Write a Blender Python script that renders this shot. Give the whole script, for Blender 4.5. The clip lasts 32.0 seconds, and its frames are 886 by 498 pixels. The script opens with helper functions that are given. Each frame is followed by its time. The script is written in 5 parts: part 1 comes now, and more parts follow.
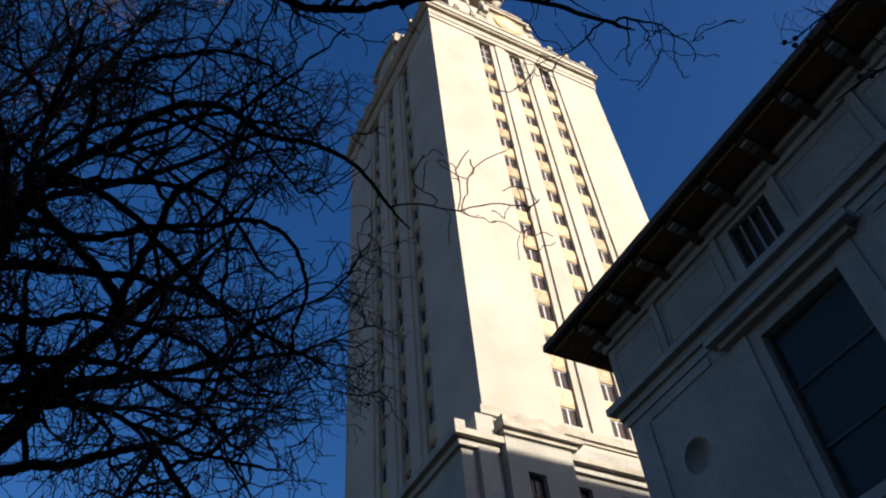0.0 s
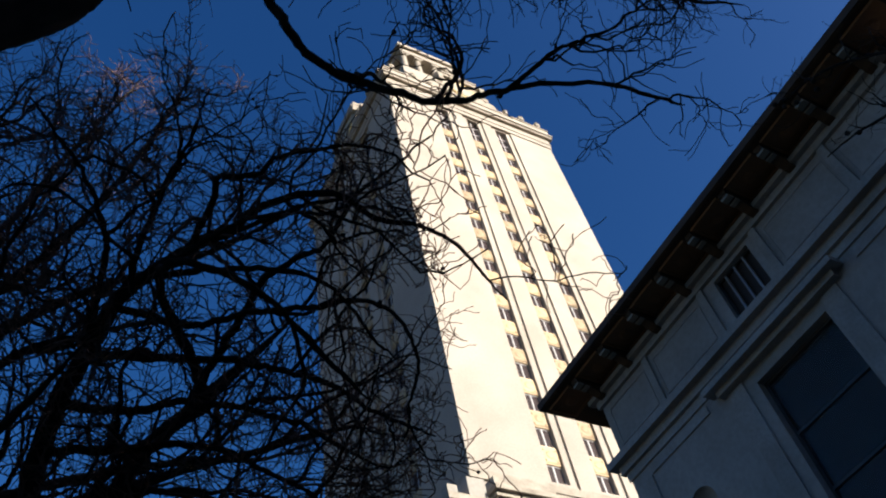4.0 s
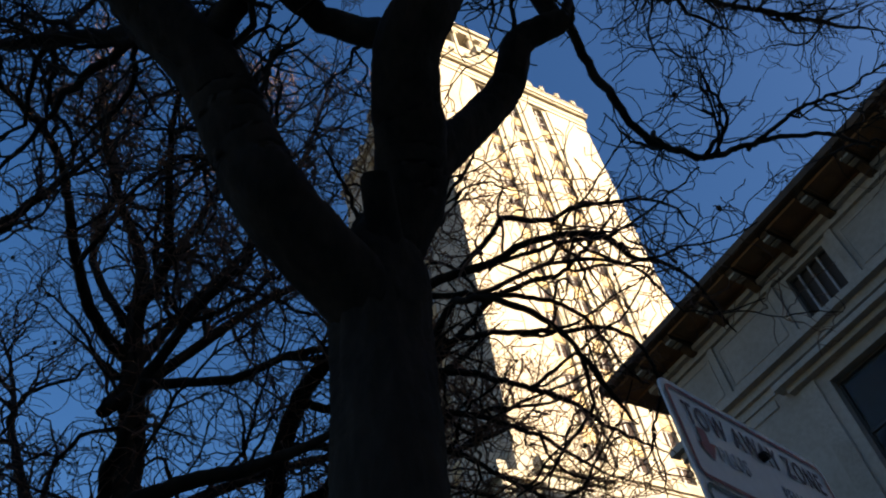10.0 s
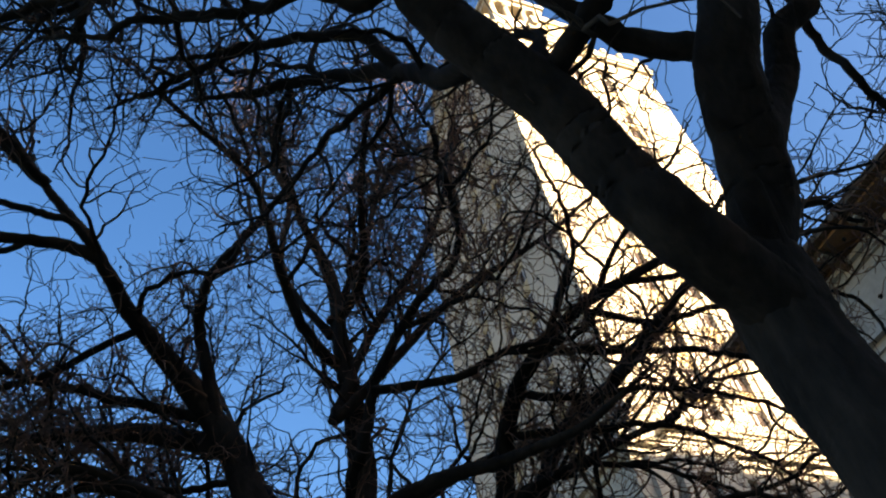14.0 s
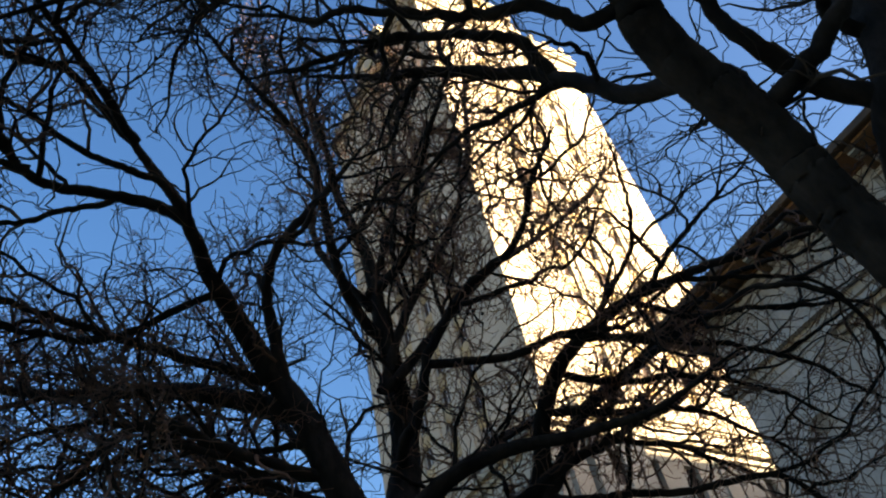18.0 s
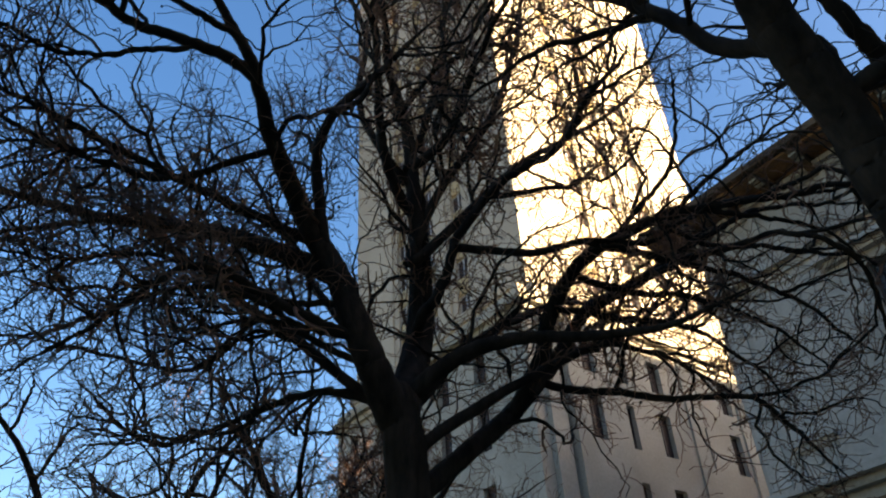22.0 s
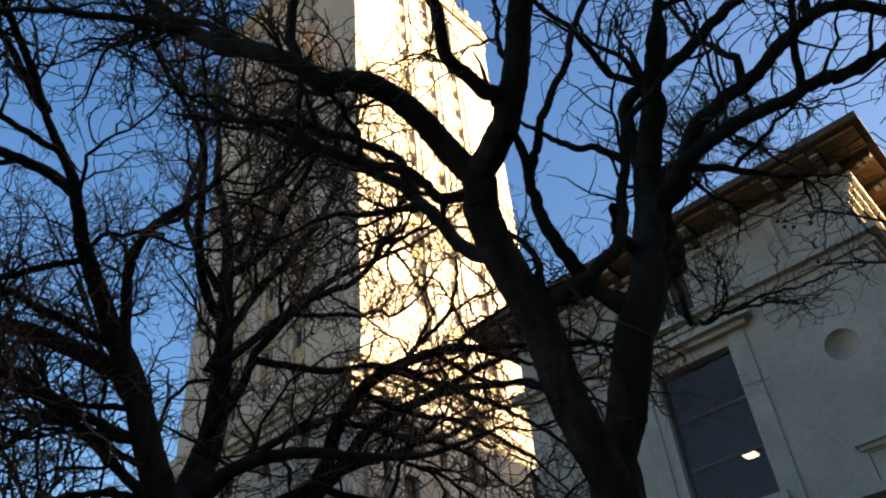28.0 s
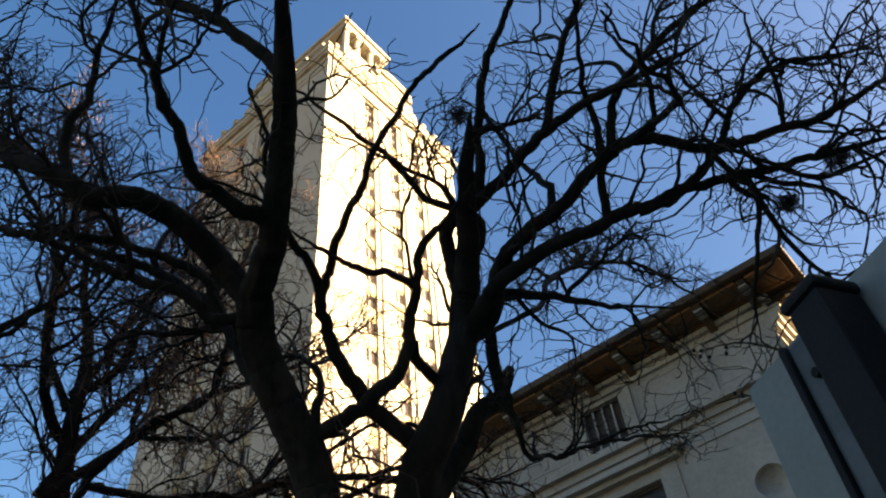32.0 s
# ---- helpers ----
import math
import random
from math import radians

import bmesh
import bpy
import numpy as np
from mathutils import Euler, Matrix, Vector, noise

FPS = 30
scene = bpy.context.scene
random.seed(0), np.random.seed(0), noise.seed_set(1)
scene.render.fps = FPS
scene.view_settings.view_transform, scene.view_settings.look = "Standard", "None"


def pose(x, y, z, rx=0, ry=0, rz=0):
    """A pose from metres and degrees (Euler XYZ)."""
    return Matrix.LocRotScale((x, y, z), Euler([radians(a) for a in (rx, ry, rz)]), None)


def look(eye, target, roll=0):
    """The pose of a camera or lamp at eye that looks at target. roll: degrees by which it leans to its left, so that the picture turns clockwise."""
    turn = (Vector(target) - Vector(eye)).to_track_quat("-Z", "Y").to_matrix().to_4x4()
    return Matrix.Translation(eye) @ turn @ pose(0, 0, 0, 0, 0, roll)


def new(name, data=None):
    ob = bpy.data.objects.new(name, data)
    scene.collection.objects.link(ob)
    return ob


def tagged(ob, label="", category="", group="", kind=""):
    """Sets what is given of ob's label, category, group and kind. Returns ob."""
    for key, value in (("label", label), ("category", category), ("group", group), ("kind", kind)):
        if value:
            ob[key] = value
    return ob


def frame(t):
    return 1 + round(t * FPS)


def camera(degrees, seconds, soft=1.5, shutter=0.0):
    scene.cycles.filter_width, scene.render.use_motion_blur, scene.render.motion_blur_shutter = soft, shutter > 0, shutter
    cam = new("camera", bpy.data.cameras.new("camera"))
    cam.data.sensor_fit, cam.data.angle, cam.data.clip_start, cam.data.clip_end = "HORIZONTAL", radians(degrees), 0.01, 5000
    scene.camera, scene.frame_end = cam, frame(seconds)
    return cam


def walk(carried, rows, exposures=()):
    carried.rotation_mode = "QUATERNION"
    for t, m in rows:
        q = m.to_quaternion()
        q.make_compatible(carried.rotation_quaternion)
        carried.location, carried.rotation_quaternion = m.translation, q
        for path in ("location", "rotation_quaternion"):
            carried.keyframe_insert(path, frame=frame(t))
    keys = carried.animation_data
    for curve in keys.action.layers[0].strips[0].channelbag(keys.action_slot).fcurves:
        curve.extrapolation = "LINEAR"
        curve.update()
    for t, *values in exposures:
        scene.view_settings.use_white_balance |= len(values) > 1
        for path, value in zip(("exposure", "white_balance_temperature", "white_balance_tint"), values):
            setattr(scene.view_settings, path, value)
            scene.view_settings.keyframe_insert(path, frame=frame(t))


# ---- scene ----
# ------------------------------------------------------------------ camera and walk
cam = camera(58.1, 32.0, soft=2.1)

# seconds, x, y, z, heading, pitch, roll
PATH = [
    (0.0, -17.892, -26.904, 1.592, -31.71, 48.05, -6.27),
    (0.5, -17.978, -26.887, 1.601, -27.61, 49.03, -4.94),
    (1.0, -18.082, -26.828, 1.583, -29.96, 48.57, -7.51),
    (1.5, -18.198, -26.758, 1.588, -28.31, 51.38, -7.55),
    (2.0, -18.384, -26.748, 1.575, -31.27, 49.24, -9.80),
    (2.5, -18.567, -26.714, 1.570, -28.70, 50.24, -7.51),
    (3.0, -18.706, -26.706, 1.543, -26.41, 51.75, -6.09),
    (3.5, -18.850, -26.665, 1.519, -35.96, 52.25, -13.95),
    (5.5, -19.773, -26.578, 1.497, -39.07, 49.67, -11.81),
    (6.0, -19.771, -26.607, 1.533, -36.04, 49.42, -8.11),
    (6.5, -19.915, -26.553, 1.536, -39.36, 48.29, -10.05),
    (7.0, -20.194, -26.555, 1.527, -46.86, 45.28, -14.30),
    (7.5, -20.357, -26.516, 1.589, -40.77, 46.98, -10.69),
    (8.0, -20.521, -26.470, 1.583, -40.38, 48.92, -12.69),
    (8.5, -20.716, -26.442, 1.588, -41.83, 49.83, -14.73),
    (9.0, -20.977, -26.474, 1.563, -43.37, 49.30, -14.53),
    (9.5, -21.205, -26.462, 1.565, -40.28, 48.60, -10.83),
    (10.0, -21.369, -26.401, 1.616, -36.11, 49.78, -10.36),
    (10.5, -21.567, -26.374, 1.618, -33.90, 49.68, -8.87),
    (11.0, -21.787, -26.329, 1.611, -32.70, 47.55, -8.81),
    (11.5, -22.012, -26.345, 1.570, -29.42, 48.67, -7.44),
    (12.0, -22.209, -26.355, 1.610, -23.85, 50.62, -4.86),
    (12.5, -22.336, -26.318, 1.620, -28.70, 52.71, -9.54),
    (13.0, -22.556, -26.277, 1.627, -25.67, 53.15, -6.97),
    (13.5, -22.690, -26.215, 1.650, -25.67, 49.65, -9.76),
    (15.5, -23.327, -25.958, 1.604, -34.01, 49.55, -9.74),
    (16.0, -23.583, -25.962, 1.502, -34.10, 49.03, -10.17),
    (16.5, -23.759, -25.962, 1.568, -29.40, 49.44, -6.99),
    (17.0, -24.071, -25.862, 1.536, -33.76, 48.20, -14.63),
    (17.5, -24.373, -25.800, 1.600, -36.80, 47.18, -11.80),
    (18.0, -24.663, -25.751, 1.658, -38.64, 45.49, -14.28),
    (18.5, -24.911, -25.599, 1.667, -36.16, 46.80, -10.96),
    (19.0, -25.103, -25.411, 1.717, -30.75, 48.64, -7.20),
    (19.5, -25.236, -25.320, 1.663, -35.90, 48.47, -9.30),
    (20.0, -25.339, -25.396, 1.664, -31.87, 45.01, -6.72),
    (20.5, -25.397, -25.440, 1.663, -32.35, 42.70, -4.07),
    (21.0, -25.403, -25.602, 1.636, -35.77, 36.74, -8.01),
    (21.5, -25.365, -25.763, 1.632, -36.65, 37.17, -6.77),
    (22.0, -25.425, -25.907, 1.645, -37.57, 35.59, -3.95),
    (22.5, -25.460, -26.054, 1.561, -42.03, 34.80, -3.62),
    (23.0, -25.411, -26.213, 1.649, -37.85, 35.30, 1.73),
    (23.5, -25.403, -26.290, 1.658, -38.61, 39.24, -0.89),
    (24.0, -25.413, -26.346, 1.676, -41.10, 41.03, -1.04),
    (24.5, -25.437, -26.407, 1.688, -40.82, 41.80, -3.43),
    (25.0, -25.449, -26.510, 1.703, -43.57, 43.37, -6.52),
    (25.5, -25.522, -26.617, 1.748, -45.27, 45.02, -9.30),
    (27.5, -25.731, -27.165, 1.565, -47.21, 39.45, -4.73),
    (28.0, -25.755, -27.377, 1.579, -50.99, 39.24, -5.88),
    (28.5, -25.713, -27.602, 1.593, -50.63, 37.78, -5.15),
    (29.0, -25.522, -27.766, 1.697, -55.52, 36.78, -5.87),
    (29.5, -25.357, -27.827, 1.641, -55.09, 37.04, -3.11),
    (30.0, -25.220, -28.031, 1.577, -54.66, 37.71, -5.73),
    (30.5, -25.005, -28.201, 1.680, -49.93, 37.86, -4.82),
    (31.0, -24.882, -28.357, 1.663, -55.20, 41.21, -8.57),
    (31.5, -24.720, -28.360, 1.573, -52.56, 48.33, -3.57),
    (32.0, -24.579, -28.474, 1.661, -54.19, 47.55, -6.41),
]
walk(cam,
     [(t, pose(x, y, z, 90 + pitch, 0, heading) @ pose(0, 0, 0, 0, 0, roll)) for t, x, y, z, heading, pitch, roll in PATH],
     exposures=[(0, 1.08, 6300, 16), (3, 1.1, 6100, 16), (7, 1.24, 6200, 16), (9, 1.58, 6650, 15), (10, 1.83, 8300, 15), (12, 2.98, 9900, 15.5), (14, 3.05, 9800, 16), (16, 3, 10100, 16), (18, 3, 10300, 16), (21, 3.1, 10600, 16), (24, 3.1, 10700, 16), (28, 2.9, 10800, 16), (32, 2.85, 11200, 16)])

# ------------------------------------------------------------------ sky and sun
SUN_EL, SUN_X, SUN_Y = 22.0, 0.45, -0.89          # direction towards the sun, seen from above
world = bpy.data.worlds.new("sky")
scene.world = world
world.use_nodes = True
wn = world.node_tree.nodes
sky = wn.new("ShaderNodeTexSky")
sky.sky_type = 'NISHITA'
sky.sun_disc = False
sky.sun_elevation = radians(SUN_EL)
sky.sun_rotation = math.atan2(SUN_X, SUN_Y)
sky.air_density = 1.15
sky.dust_density = 2.0
sky.ozone_density = 4.0
wn["Background"].inputs["Strength"].default_value = 0.053
deep = wn.new("ShaderNodeHueSaturation")           # the deep winter blue of a dry, clear day
deep.inputs["Saturation"].default_value = 1.29
deep.inputs["Hue"].default_value = 0.509
world.node_tree.links.new(sky.outputs[0], deep.inputs["Color"])
world.node_tree.links.new(deep.outputs[0], wn["Background"].inputs["Color"])

sun = new("sun", bpy.data.lights.new("sun", 'SUN'))
sun.data.energy, sun.data.angle, sun.data.color = 5.0, radians(0.5), (1.0, 0.93, 0.76)
sun.matrix_world = look((60, -120, 60), (60 - SUN_X, -120 - SUN_Y, 60 - math.tan(radians(SUN_EL))))


# ------------------------------------------------------------------ materials
def material(name, base, rough=0.8, metal=0.0, other=None, scale=1.0, fine=40.0, bump=0.2, amount=0.5, random_amount=0.0, spec=0.5, stretch=1.0):
    """A surface with stains at one scale and grain at a finer one."""
    m = bpy.data.materials.new(name)
    m.use_nodes = True
    nt = m.node_tree
    b = nt.nodes["Principled BSDF"]
    b.inputs["Roughness"].default_value, b.inputs["Metallic"].default_value = rough, metal
    b.inputs["Specular IOR Level"].default_value = spec
    co = nt.nodes.new("ShaderNodeTexCoord")
    big, small = nt.nodes.new("ShaderNodeTexNoise"), nt.nodes.new("ShaderNodeTexNoise")
    big.inputs["Scale"].default_value, big.inputs["Detail"].default_value = scale, 6
    small.inputs["Scale"].default_value, small.inputs["Detail"].default_value = fine, 4
    mapping = nt.nodes.new("ShaderNodeMapping")
    mapping.inputs["Scale"].default_value = (1, 1, stretch)
    nt.links.new(co.outputs["Object"], mapping.inputs["Vector"])
    for n in (big, small):
        nt.links.new(mapping.outputs["Vector"], n.inputs["Vector"])
    ramp = nt.nodes.new("ShaderNodeValToRGB")
    ramp.color_ramp.elements[0].position, ramp.color_ramp.elements[1].position = 0.32, 0.68
    ramp.color_ramp.elements[0].color = (*(other or [c * 0.7 for c in base]), 1)
    ramp.color_ramp.elements[1].color = (*base, 1)
    nt.links.new(big.outputs["Fac"], ramp.inputs["Fac"])
    mix = nt.nodes.new("ShaderNodeMix")
    mix.data_type, mix.blend_type = 'RGBA', 'MULTIPLY'
    mix.inputs["Factor"].default_value = amount
    nt.links.new(ramp.outputs["Color"], mix.inputs["A"])
    grey = nt.nodes.new("ShaderNodeMapRange")
    grey.inputs["From Min"].default_value, grey.inputs["From Max"].default_value = 0.25, 0.75
    grey.inputs["To Min"].default_value, grey.inputs["To Max"].default_value = 0.6, 1.15
    nt.links.new(small.outputs["Fac"], grey.inputs["Value"])
    nt.links.new(grey.outputs["Result"], mix.inputs["B"])
    last = mix.outputs["Result"]
    if random_amount:
        info, hsv = nt.nodes.new("ShaderNodeObjectInfo"), nt.nodes.new("ShaderNodeHueSaturation")
        mr = nt.nodes.new("ShaderNodeMapRange")
        mr.inputs["To Min"].default_value, mr.inputs["To Max"].default_value = 1 - random_amount, 1 + random_amount
        nt.links.new(info.outputs["Random"], mr.inputs["Value"])
        nt.links.new(mr.outputs["Result"], hsv.inputs["Value"])
        nt.links.new(last, hsv.inputs["Color"])
        last = hsv.outputs["Color"]
    nt.links.new(last, b.inputs["Base Color"])
    bp = nt.nodes.new("ShaderNodeBump")
    bp.inputs["Strength"].default_value, bp.inputs["Distance"].default_value = bump, 0.02
    nt.links.new(small.outputs["Fac"], bp.inputs["Height"])
    nt.links.new(bp.outputs["Normal"], b.inputs["Normal"])
    return m


LIMESTONE = material("limestone", (0.41, 0.36, 0.30), 0.85, other=(0.335, 0.288, 0.235), scale=0.25, fine=9, bump=0.15, amount=0.35)
BLOCK = material("block_limestone", (0.37, 0.342, 0.295), 0.88, other=(0.27, 0.247, 0.21), scale=0.35, fine=8, bump=0.18, amount=0.4)
LEDGE = material("weathered_limestone", (0.41, 0.36, 0.29), 0.9, other=(0.24, 0.205, 0.16), scale=0.9, fine=12, bump=0.3)
SPANDREL = material("ochre_spandrel", (0.33, 0.22, 0.105), 0.6, 0.15, other=(0.40, 0.30, 0.17), scale=1.3, fine=14, bump=0.3, random_amount=0.25)
BRONZE = material("bronze_frame", (0.06, 0.055, 0.05), 0.5, 0.2, fine=30)
STEEL_FRAME = material("pale_mullion", (0.36, 0.34, 0.33), 0.5, 0.0, fine=30)
GOLD = material("gold_leaf", (0.75, 0.55, 0.22), 0.45, 0.6, fine=20)
DIAL = material("dull_gilt_dial", (0.44, 0.38, 0.28), 0.6, other=(0.30, 0.25, 0.17), scale=1.5, fine=12)
PLASTER = material("pale_stone_wall", (0.375, 0.335, 0.295), 0.85, other=(0.29, 0.255, 0.22), scale=0.45, fine=7, bump=0.12, amount=0.45)
TRIM = material("stone_trim", (0.385, 0.345, 0.305), 0.85, other=(0.28, 0.245, 0.21), scale=0.8, fine=10, bump=0.2)
SOFFIT = material("brown_soffit_wood", (0.095, 0.048, 0.02), 0.85, other=(0.045, 0.024, 0.012), scale=1.2, fine=18, bump=0.25)
COFFER = material("painted_coffer", (0.22, 0.10, 0.034), 0.7, other=(0.22, 0.10, 0.04), scale=3, fine=25)
BRACKET_TIP = material("pale_bracket_end", (0.30, 0.265, 0.21), 0.7, fine=30)
ROOF_TILE = material("clay_roof", (0.25, 0.12, 0.07), 0.85, other=(0.16, 0.08, 0.05), scale=2)
BARK = material("dark_bark", (0.044, 0.035, 0.029), 0.95, other=(0.018, 0.015, 0.013), scale=6, fine=34, bump=0.45, spec=0.08, stretch=0.3)
TWIG = material("twig_bark", (0.068, 0.052, 0.042), 0.95, other=(0.046, 0.036, 0.030), scale=3, fine=30, bump=0.3, spec=0.15)
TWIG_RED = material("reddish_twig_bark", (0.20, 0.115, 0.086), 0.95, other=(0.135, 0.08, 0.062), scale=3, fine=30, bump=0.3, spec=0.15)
# redder, brighter colour stands in for sunlight on the farther twigs
SUN_TWIG = material("sun_reddened_twigs", (0.19, 0.098, 0.068), 0.95, other=(0.12, 0.068, 0.05), scale=3, fine=30, bump=0.3, spec=0.15)
SIGN_WHITE = material("white_sheeting", (0.74, 0.75, 0.76), 0.45, other=(0.66, 0.67, 0.69), scale=5, fine=60, bump=0.02, amount=0.2)
SIGN_RED = material("red_print", (0.33, 0.05, 0.05), 0.5, scale=20, fine=90, bump=0.02, amount=0.3)
SIGN_DARK = material("dark_red_print", (0.085, 0.032, 0.036), 0.5, scale=20, fine=90, bump=0.02, amount=0.3)
SIGN_GREEN = material("dark_green_print", (0.03, 0.09, 0.08), 0.5, scale=20, fine=90, bump=0.02, amount=0.3)
SIGN_GREY = material("faded_print", (0.36, 0.38, 0.42), 0.5, scale=20, fine=90, bump=0.02, amount=0.3)
ALUMINIUM = material("dull_aluminium", (0.20, 0.215, 0.205), 0.6, 0.1, other=(0.165, 0.18, 0.17), scale=4, fine=50, bump=0.03, amount=0.3)
GALVANISED = material("galvanised_steel", (0.085, 0.095, 0.10), 0.55, 0.2, other=(0.05, 0.058, 0.06), scale=9, fine=60, bump=0.06, amount=0.4)
POST = material("painted_steel_post", (0.012, 0.013, 0.014), 0.7, 0.0, spec=0.2, scale=8, fine=60, bump=0.1)
GRASS = material("lawn_ground", (0.11, 0.10, 0.055), 0.95, other=(0.07, 0.066, 0.034), scale=0.6, fine=20, bump=0.4)
PAVING = material("concrete_paving", (0.30, 0.29, 0.27), 0.9, other=(0.22, 0.21, 0.20), scale=0.8, fine=12)
FAR_WALL = material("plain_block_wall", (0.42, 0.38, 0.31), 0.9, scale=0.3, fine=5)
# the dimness behind the windows is put into this near-black colour
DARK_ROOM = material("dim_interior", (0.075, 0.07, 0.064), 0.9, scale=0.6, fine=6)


def glass(name, tint, rough=0.05, clear=0.0, ior=1.5):
    m = bpy.data.materials.new(name)
    m.use_nodes = True
    b = m.node_tree.nodes["Principled BSDF"]
    b.inputs["Base Color"].default_value = (*tint, 1)
    b.inputs["Roughness"].default_value = rough
    b.inputs["IOR"].default_value = ior
    b.inputs["Transmission Weight"].default_value = clear
    no, bp = m.node_tree.nodes.new("ShaderNodeTexNoise"), m.node_tree.nodes.new("ShaderNodeBump")
    no.inputs["Scale"].default_value = 0.8
    bp.inputs["Strength"].default_value, bp.inputs["Distance"].default_value = 0.05, 0.02
    m.node_tree.links.new(no.outputs["Fac"], bp.inputs["Height"])
    m.node_tree.links.new(bp.outputs["Normal"], b.inputs["Normal"])
    return m


DARK_GLASS = glass("dark_window_glass", (0.045, 0.032, 0.03), 0.2, ior=1.25)
ATTIC_GLASS = glass("dusty_attic_glass", (0.05, 0.033, 0.022), 0.45, ior=1.3)
CLEAR_GLASS = glass("clear_window_glass", (0.60, 0.61, 0.60), 0.02, 0.95, 1.2)
LAMP = bpy.data.materials.new("lit_diffuser")
LAMP.use_nodes = True
LAMP.node_tree.nodes["Principled BSDF"].inputs["Emission Color"].default_value = (1.0, 0.93, 0.62, 1)
LAMP.node_tree.nodes["Principled BSDF"].inputs["Emission Strength"].default_value = 0.8


# ------------------------------------------------------------------ mesh helpers
def box(bm, x0, x1, y0, y1, z0, z1):
    m = Matrix.Translation(((x0 + x1) / 2, (y0 + y1) / 2, (z0 + z1) / 2)) @ Matrix.Diagonal((abs(x1 - x0), abs(y1 - y0), abs(z1 - z0), 1))
    return bmesh.ops.create_cube(bm, size=1, matrix=m)["verts"]


def rod(bm, p, q, r0, r1, n=10):
    p, q = Vector(p), Vector(q)
    m = Matrix.Translation((p + q) / 2) @ (q - p).to_track_quat("Z", "Y").to_matrix().to_4x4()
    return bmesh.ops.create_cone(bm, cap_ends=True, segments=n, radius1=r0, radius2=r1, depth=(q - p).length, matrix=m)["verts"]


def solid(name, bm, mat, smooth=False, bevel=0.0):
    """A mesh object out of a bmesh, linked at top level."""
    if bevel:
        bmesh.ops.bevel(bm, geom=bm.edges[:], offset=bevel, segments=2, profile=0.6, affect='EDGES')
    me = bpy.data.meshes.new(name)
    bm.to_mesh(me)
    bm.free()
    if smooth:
        for p in me.polygons:
            p.use_smooth = True
    me.materials.append(mat)
    return new(name, me)


def part(name, bm, mat, parent, label="", smooth=False, bevel=0.0):
    ob = solid(name, bm, mat, smooth, bevel)
    ob.parent = parent
    return tagged(ob, label)


def share(name, me, parent, m):
    """One more object on a mesh that other pieces use too."""
    ob = new(name, me)
    ob.parent = parent
    ob.matrix_basis = m
    return ob


def thing(name, label, category, at=(0, 0, 0), group="", kind=""):
    ob = new(name)
    ob.empty_display_size = 0.2
    ob.location = at
    return tagged(ob, label, category, group, kind)


def boxes(name, mat, parent, rows, label="", bevel=0.0):
    made = []
    for r in rows:
        bm = bmesh.new()
        box(bm, *r)
        made.append(part(name, bm, mat, parent, label, bevel=bevel))
    return made[0]


def pierced(bm, u0, u1, v0, v1, holes, place):
    """A slab in the u, v plane with rectangular holes; place(u0, u1, v0, v1) adds one block."""
    us = sorted({u0, u1, *[h[0] for h in holes], *[h[1] for h in holes]})
    vs = sorted({v0, v1, *[h[2] for h in holes], *[h[3] for h in holes]})
    for a, b in zip(us, us[1:]):
        for c, d in zip(vs, vs[1:]):
            if not any(h[0] < (a + b) / 2 < h[1] and h[2] < (c + d) / 2 < h[3] for h in holes):
                place(a, b, c, d)
    bmesh.ops.remove_doubles(bm, verts=bm.verts[:], dist=0.0005)
    bm.verts.index_update()
    seen = {}
    for f in bm.faces:
        seen.setdefault(frozenset(v.index for v in f.verts), []).append(f)
    bmesh.ops.delete(bm, geom=[f for fs in seen.values() if len(fs) > 1 for f in fs], context='FACES')


# ------------------------------------------------------------------ ground and what closes the place
bm = bmesh.new()
bmesh.ops.create_grid(bm, x_segments=2, y_segments=2, size=900)
ground = tagged(solid("ground", bm, GRASS), "dry tan winter lawn under the trees", "ground", kind="structure")
pavement = tagged(solid("pavement", bmesh.new(), PAVING), "pale concrete walk beside the street trees", "pavement", kind="structure")
bm = bmesh.new()
box(bm, -60, 4, -29.6, -26.05, -0.2, 0.02)
bm.to_mesh(pavement.data)
bm.free()

# unseen blocks added across the street, behind the walker, to keep the trees and the tower's foot in shade
shade_blocks = thing("unseen_shade_blocks", "plain unseen blocks added across the street to cast shade", "building", (0, -48, 0))
boxes("low_shade_block", FAR_WALL, shade_blocks, [(-80, 13.5, -6, 3, 0, 26.4)])
boxes("tall_shade_block", FAR_WALL, shade_blocks, [(13.5, 70, -4, 8, 0, 37.8)])

far_house = thing("far_building", "distant building with a dark roof edge", "building", (10, 38, 0))
boxes("wall", FAR_WALL, far_house, [(-13.5, 30, -6, 8, 0, 19.8)])
boxes("roof", ROOF_TILE, far_house, [(-14.0, 30.5, -6.5, 8.5, 19.8, 20.6)])

# ------------------------------------------------------------------ the tower
TW = 18.0                                   # width of each face of the shaft
STRIPS = (5.05, 8.28, 11.50)                # left edges of the window strips
SW = 1.2                                    # strip width
FLOOR, FIRST = 2.588, 26.05                 # storey height, sill of the lowest window
ROWS = 16
tower = thing("tower", "tall pale limestone tower with three window strips on each face", "tower")


FRONT = Matrix.Identity(4)
SIDE = Matrix(((0, 1, 0, 0), (1, 0, 0, 0), (0, 0, 1, 0), (0, 0, 0, 1)))     # u runs along +y, depth along +x

SHAFT_Z0, SHAFT_Z1 = 24.0, 68.75
boxes("shaft_core", LIMESTONE, tower, [(0.80, TW, 0.80, TW, SHAFT_Z0, 72)])


